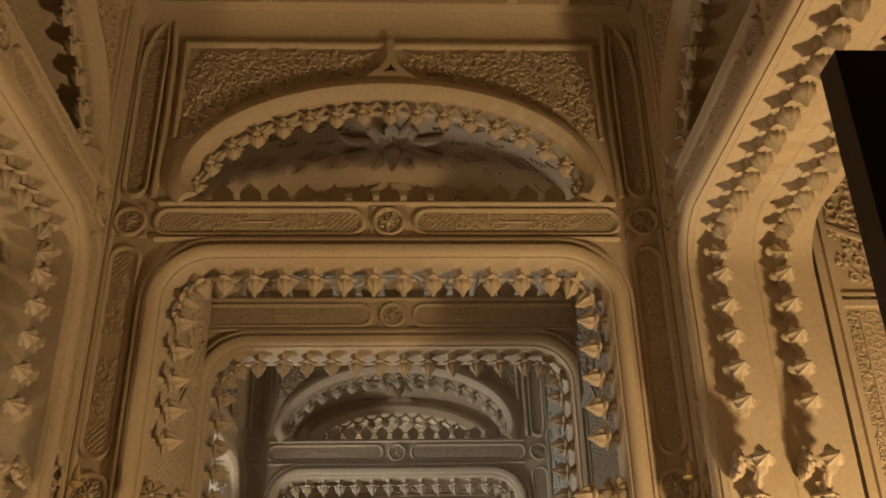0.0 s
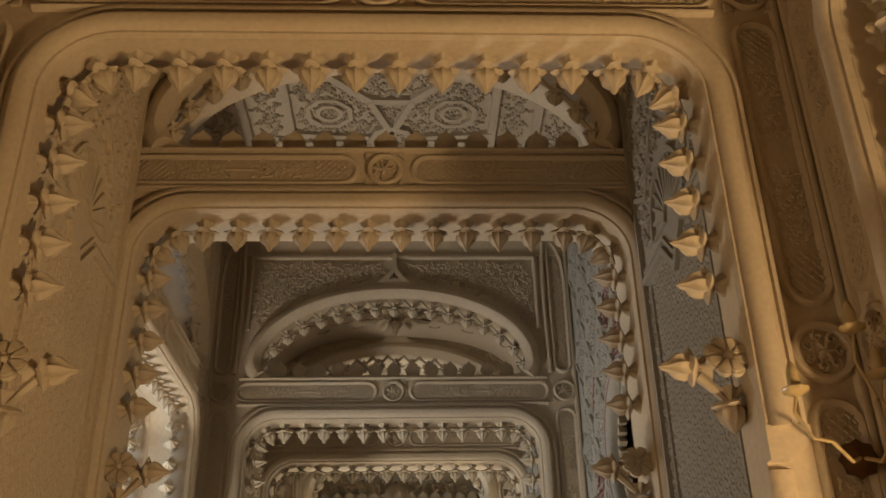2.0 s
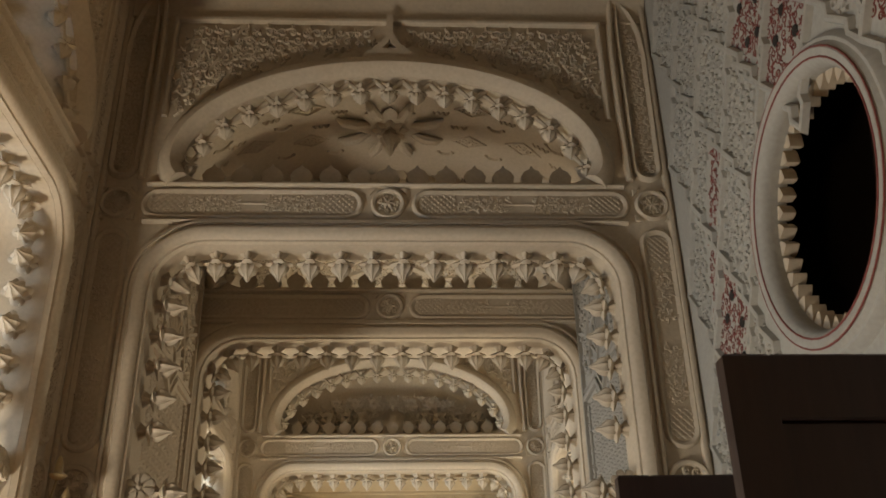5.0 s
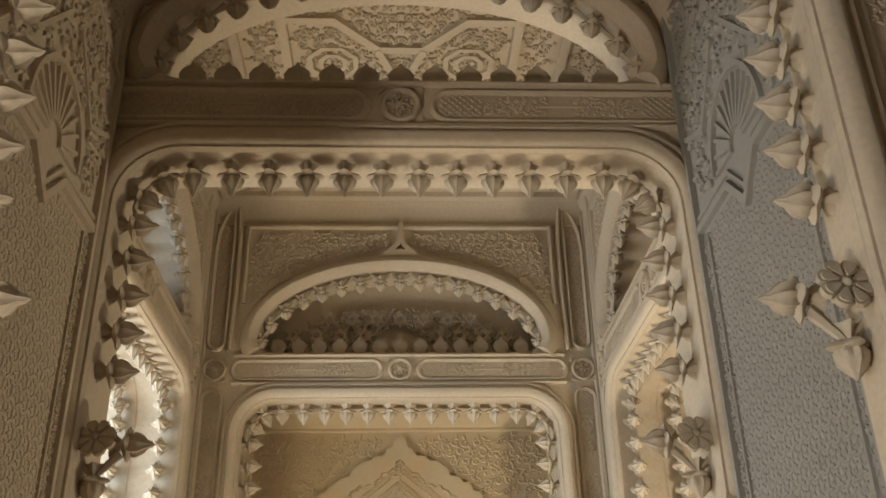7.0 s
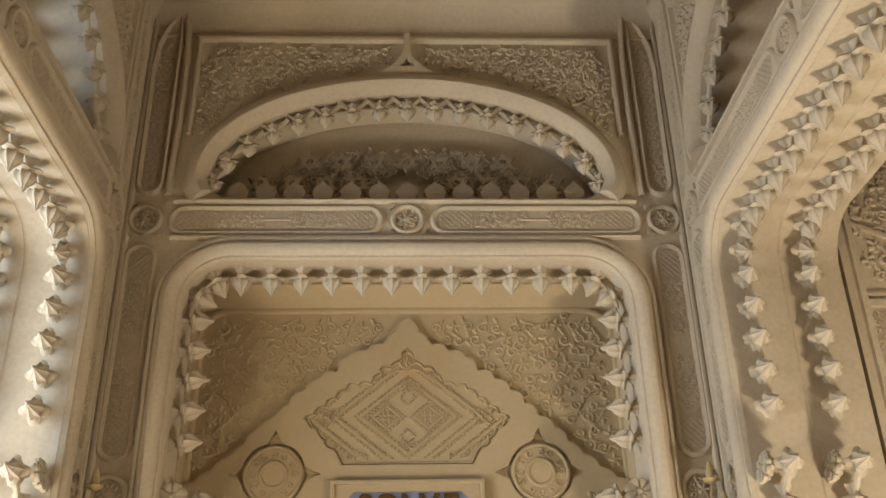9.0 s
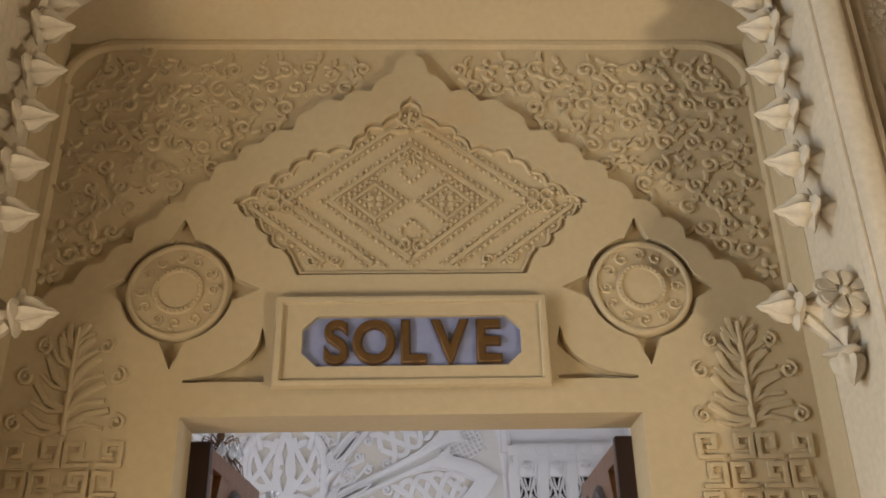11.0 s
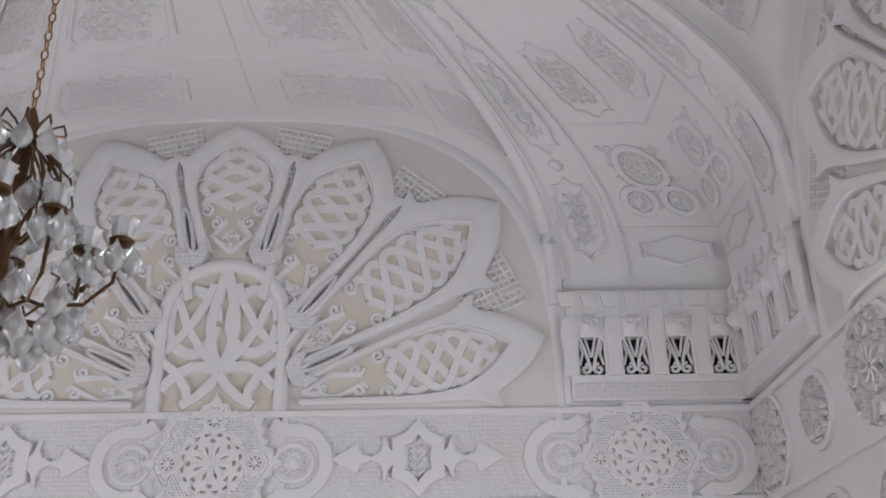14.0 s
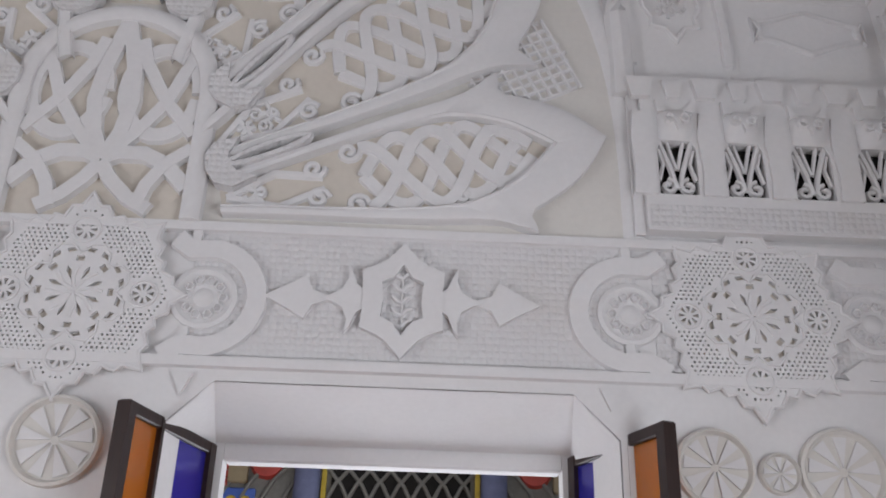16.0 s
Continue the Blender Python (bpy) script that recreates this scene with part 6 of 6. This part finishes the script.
# the coloured room behind
col = thing("wall_coloured", "far wall of coloured glazed stucco with a dark lattice", "wall", pose(XC, 18.1, 0), "", "structure")
part("body", Mesh().box(-2.4, 2.4, 0, 0.2, 0, 4.0), GREYW, col)
for s in (-1, 1):
    part("column", Mesh().lathe([(0.0, 0.06), (3.0, 0.055)], 16, centre=(s * 0.40, -0.05, 0)), BLUE, col)
    part("gilt_strip", Mesh().box(*sorted((s * 0.32, s * 0.34)), -0.03, 0, 0, 3.2), PYEL, col)
    for k in range(5):
        part("red_roll", Mesh().tube([(s * 0.74, -0.03, 2.28 + 0.035 * k), (s * 0.92, -0.03, 2.28 + 0.035 * k)], 0.016, 8), PRED, col)
    part("blue_panel", Mesh().box(*sorted((s * 0.62, s * 1.0)), -0.02, 0, 2.0, 2.26, 0.005), PBLUE, col)
    for k in range(5):
        part("yellow_leaf", Mesh().disc(s * (0.66 + 0.06 * k), 2.20, [(0.02, 0.028), (0.032, 0.02), (0.034, 0.001)], 12), PYEL, col)
    part("red_boss", Mesh().disc(s * 0.58, 2.38, [(0, 0.08), (0.03, 0.07), (0.04, 0.03), (0.042, 0.001)], 16), PRED, col)
    part("cream_block", Mesh().box(*sorted((s * 0.66, s * 0.74)), -0.04, 0, 2.28, 2.42, 0.006), YELLOW, col)
part("dark_window", Mesh().box(-0.30, 0.30, -0.012, 0, 0.6, 2.9, 0.002), DARK, col)
web = Mesh()
for k in range(-6, 7):
    web.ribbon(arc(k * 0.09, 2.1, 0.34, 20, 160, 10), 0.018, 0.014, 0.014)
part("lattice", web, GREYW, col)
slab("wall_coloured_side", -2.6, -2.4, 16.9, 18.3, 0, 4.2, GREYW, "plain side wall of the far room", "wall")
slab("wall_coloured_side", 2.3, 2.5, 16.9, 18.3, 0, 4.2, GREYW, "plain side wall of the far room", "wall")
slab("ceiling_far", -2.6, 2.5, 16.9, 18.3, 4.0, 4.2, WHITE, "plain ceiling of the far room", "ceiling")

# ---- the chandelier ----
chan = thing("chandelier", "brass chandelier hung with clear crystal drops", "chandelier", pose(RX, RY, 0))
part("canopy", Mesh().lathe([(3.69, 0.012), (3.675, 0.03), (3.655, 0.062), (3.64, 0.066), (3.63, 0.045), (3.61, 0.02), (3.595, 0.008)], 20, 10, 0.06), BRASS, chan)
LINK = Mesh()
loop = [(0.0085 * math.cos(x), 0, 0.017 * math.sin(x)) for x in [2 * math.pi * k / 12 for k in range(13)]]
LINK = LINK.tube(loop, 0.0026, 5).data("chain_link", BRASS)
for k in range(24):
    part("chain_link", LINK, None, chan, "", pose(0, 0, 3.58 - 0.0305 * k, 0, 0, 90 * (k % 2)))
part("stem", Mesh().lathe([(2.86, 0.008), (2.82, 0.022), (2.78, 0.012), (2.70, 0.018), (2.60, 0.012), (2.50, 0.030), (2.46, 0.014), (2.38, 0.020), (2.33, 0.045), (2.29, 0.040), (2.25, 0.016), (2.22, 0.004)], 12), BRONZE, chan)
DROP = Mesh().lathe([(0.0, 0.002), (-0.012, 0.006), (-0.032, 0.020), (-0.050, 0.027), (-0.068, 0.021), (-0.084, 0.003)], 8).data("drop", CRYSTAL)
BEAD = Mesh().lathe([(0.0, 0.002), (-0.008, 0.009), (-0.016, 0.009), (-0.024, 0.002)], 6).data("bead", CRYSTAL)
rnd = random.Random(12)
for k in range(10):
    a = 2 * math.pi * k / 10
    c, s = math.cos(a), math.sin(a)
    big = k % 2 == 0
    R1, z0, z1 = (0.27, 2.36, 2.47) if big else (0.18, 2.34, 2.50)
    arm = part("arm", Mesh().tube([(0.03 * c, 0.03 * s, z0), (R1 * 0.4 * c, R1 * 0.4 * s, z0 - 0.035), (R1 * 0.75 * c, R1 * 0.75 * s, z0 - 0.035), (R1 * 0.97 * c, R1 * 0.97 * s, z0 + 0.02), (R1 * c, R1 * s, z1)], 0.005, 6), BRONZE, chan)
    part("cup", Mesh().lathe([(0, 0.006), (0.008, 0.028), (0.018, 0.030), (0.024, 0.012)], 12, centre=(R1 * c, R1 * s, z1)), BRONZE, arm)
    part("shade", Mesh().lathe([(0.018, 0.012), (0.028, 0.022), (0.044, 0.026), (0.058, 0.025), (0.070, 0.034), (0.067, 0.031), (0.054, 0.021), (0.030, 0.016)], 24, 8, 0.14, centre=(R1 * c, R1 * s, z1)), CRYSTAL, arm, "clear glass flower shade")
    for j in range(4):
        b = a + 1.57 * j
        part("drop", DROP, None, chan, "", pose(R1 * c + 0.030 * math.cos(b), R1 * s + 0.030 * math.sin(b), z1 + 0.008, 0, 0, 30 * j))
    part("drop", DROP, None, chan, "", pose(R1 * 0.6 * c, R1 * 0.6 * s, z0 - 0.04))
    # the scrolled cage above
    part("cage_scroll", Mesh().tube([(0.016 * c, 0.016 * s, 2.76), (0.06 * c, 0.06 * s, 2.72), (0.105 * c, 0.105 * s, 2.64), (0.11 * c, 0.11 * s, 2.57), (0.06 * c, 0.06 * s, 2.53), (0.03 * c, 0.03 * s, 2.49)], 0.0045, 5), BRONZE, chan)
    h = a + 0.314
    ch, sh = math.cos(h), math.sin(h)
    part("cage_scroll", Mesh().tube([(0.012 * ch, 0.012 * sh, 2.80), (0.04 * ch, 0.04 * sh, 2.745), (0.115 * ch, 0.115 * sh, 2.675), (0.130 * ch, 0.130 * sh, 2.60), (0.10 * ch, 0.10 * sh, 2.555), (0.085 * ch, 0.085 * sh, 2.59), (0.10 * ch, 0.10 * sh, 2.62)], 0.0035, 5), BRONZE, chan)
    part("low_scroll", Mesh().tube([(0.02 * ch, 0.02 * sh, 2.30), (0.09 * ch, 0.09 * sh, 2.285), (0.15 * ch, 0.15 * sh, 2.32), (0.17 * ch, 0.17 * sh, 2.37), (0.145 * ch, 0.145 * sh, 2.385)], 0.0035, 5), BRONZE, chan)
    part("drop", DROP, None, chan, "", pose(0.17 * ch, 0.17 * sh, 2.36))
    part("drop", DROP, None, chan, "", pose(0.128 * ch, 0.128 * sh, 2.60))
    part("crown_scroll", Mesh().tube([(0.014 * c, 0.014 * s, 2.77), (0.05 * c, 0.05 * s, 2.80), (0.085 * c, 0.085 * s, 2.81), (0.095 * c, 0.095 * s, 2.78)], 0.0035, 5), BRONZE, chan)
    part("drop", DROP, None, chan, "", pose(0.095 * c, 0.095 * s, 2.775))
    for j in range(5):
        q = 0.2 + 0.16 * j
        part("bead", BEAD, None, chan, "", pose((0.11 + 0.16 * q * (1 if big else 0.6)) * c, (0.11 + 0.16 * q * (1 if big else 0.6)) * s, 2.60 - 0.13 * q - 0.05 * math.sin(math.pi * q)))
for k in range(26):
    a, r = rnd.uniform(0, 6.28), rnd.uniform(0.03, 0.19)
    part("drop", DROP, None, chan, "", pose(r * math.cos(a), r * math.sin(a), rnd.uniform(2.27, 2.40) - 0.2 * (0.17 - r)))
for k in range(48):
    a, r = rnd.uniform(0, 6.28), rnd.uniform(0.02, 0.11)
    part("bead", BEAD, None, chan, "", pose(r * math.cos(a), r * math.sin(a), rnd.uniform(2.50, 2.70)))
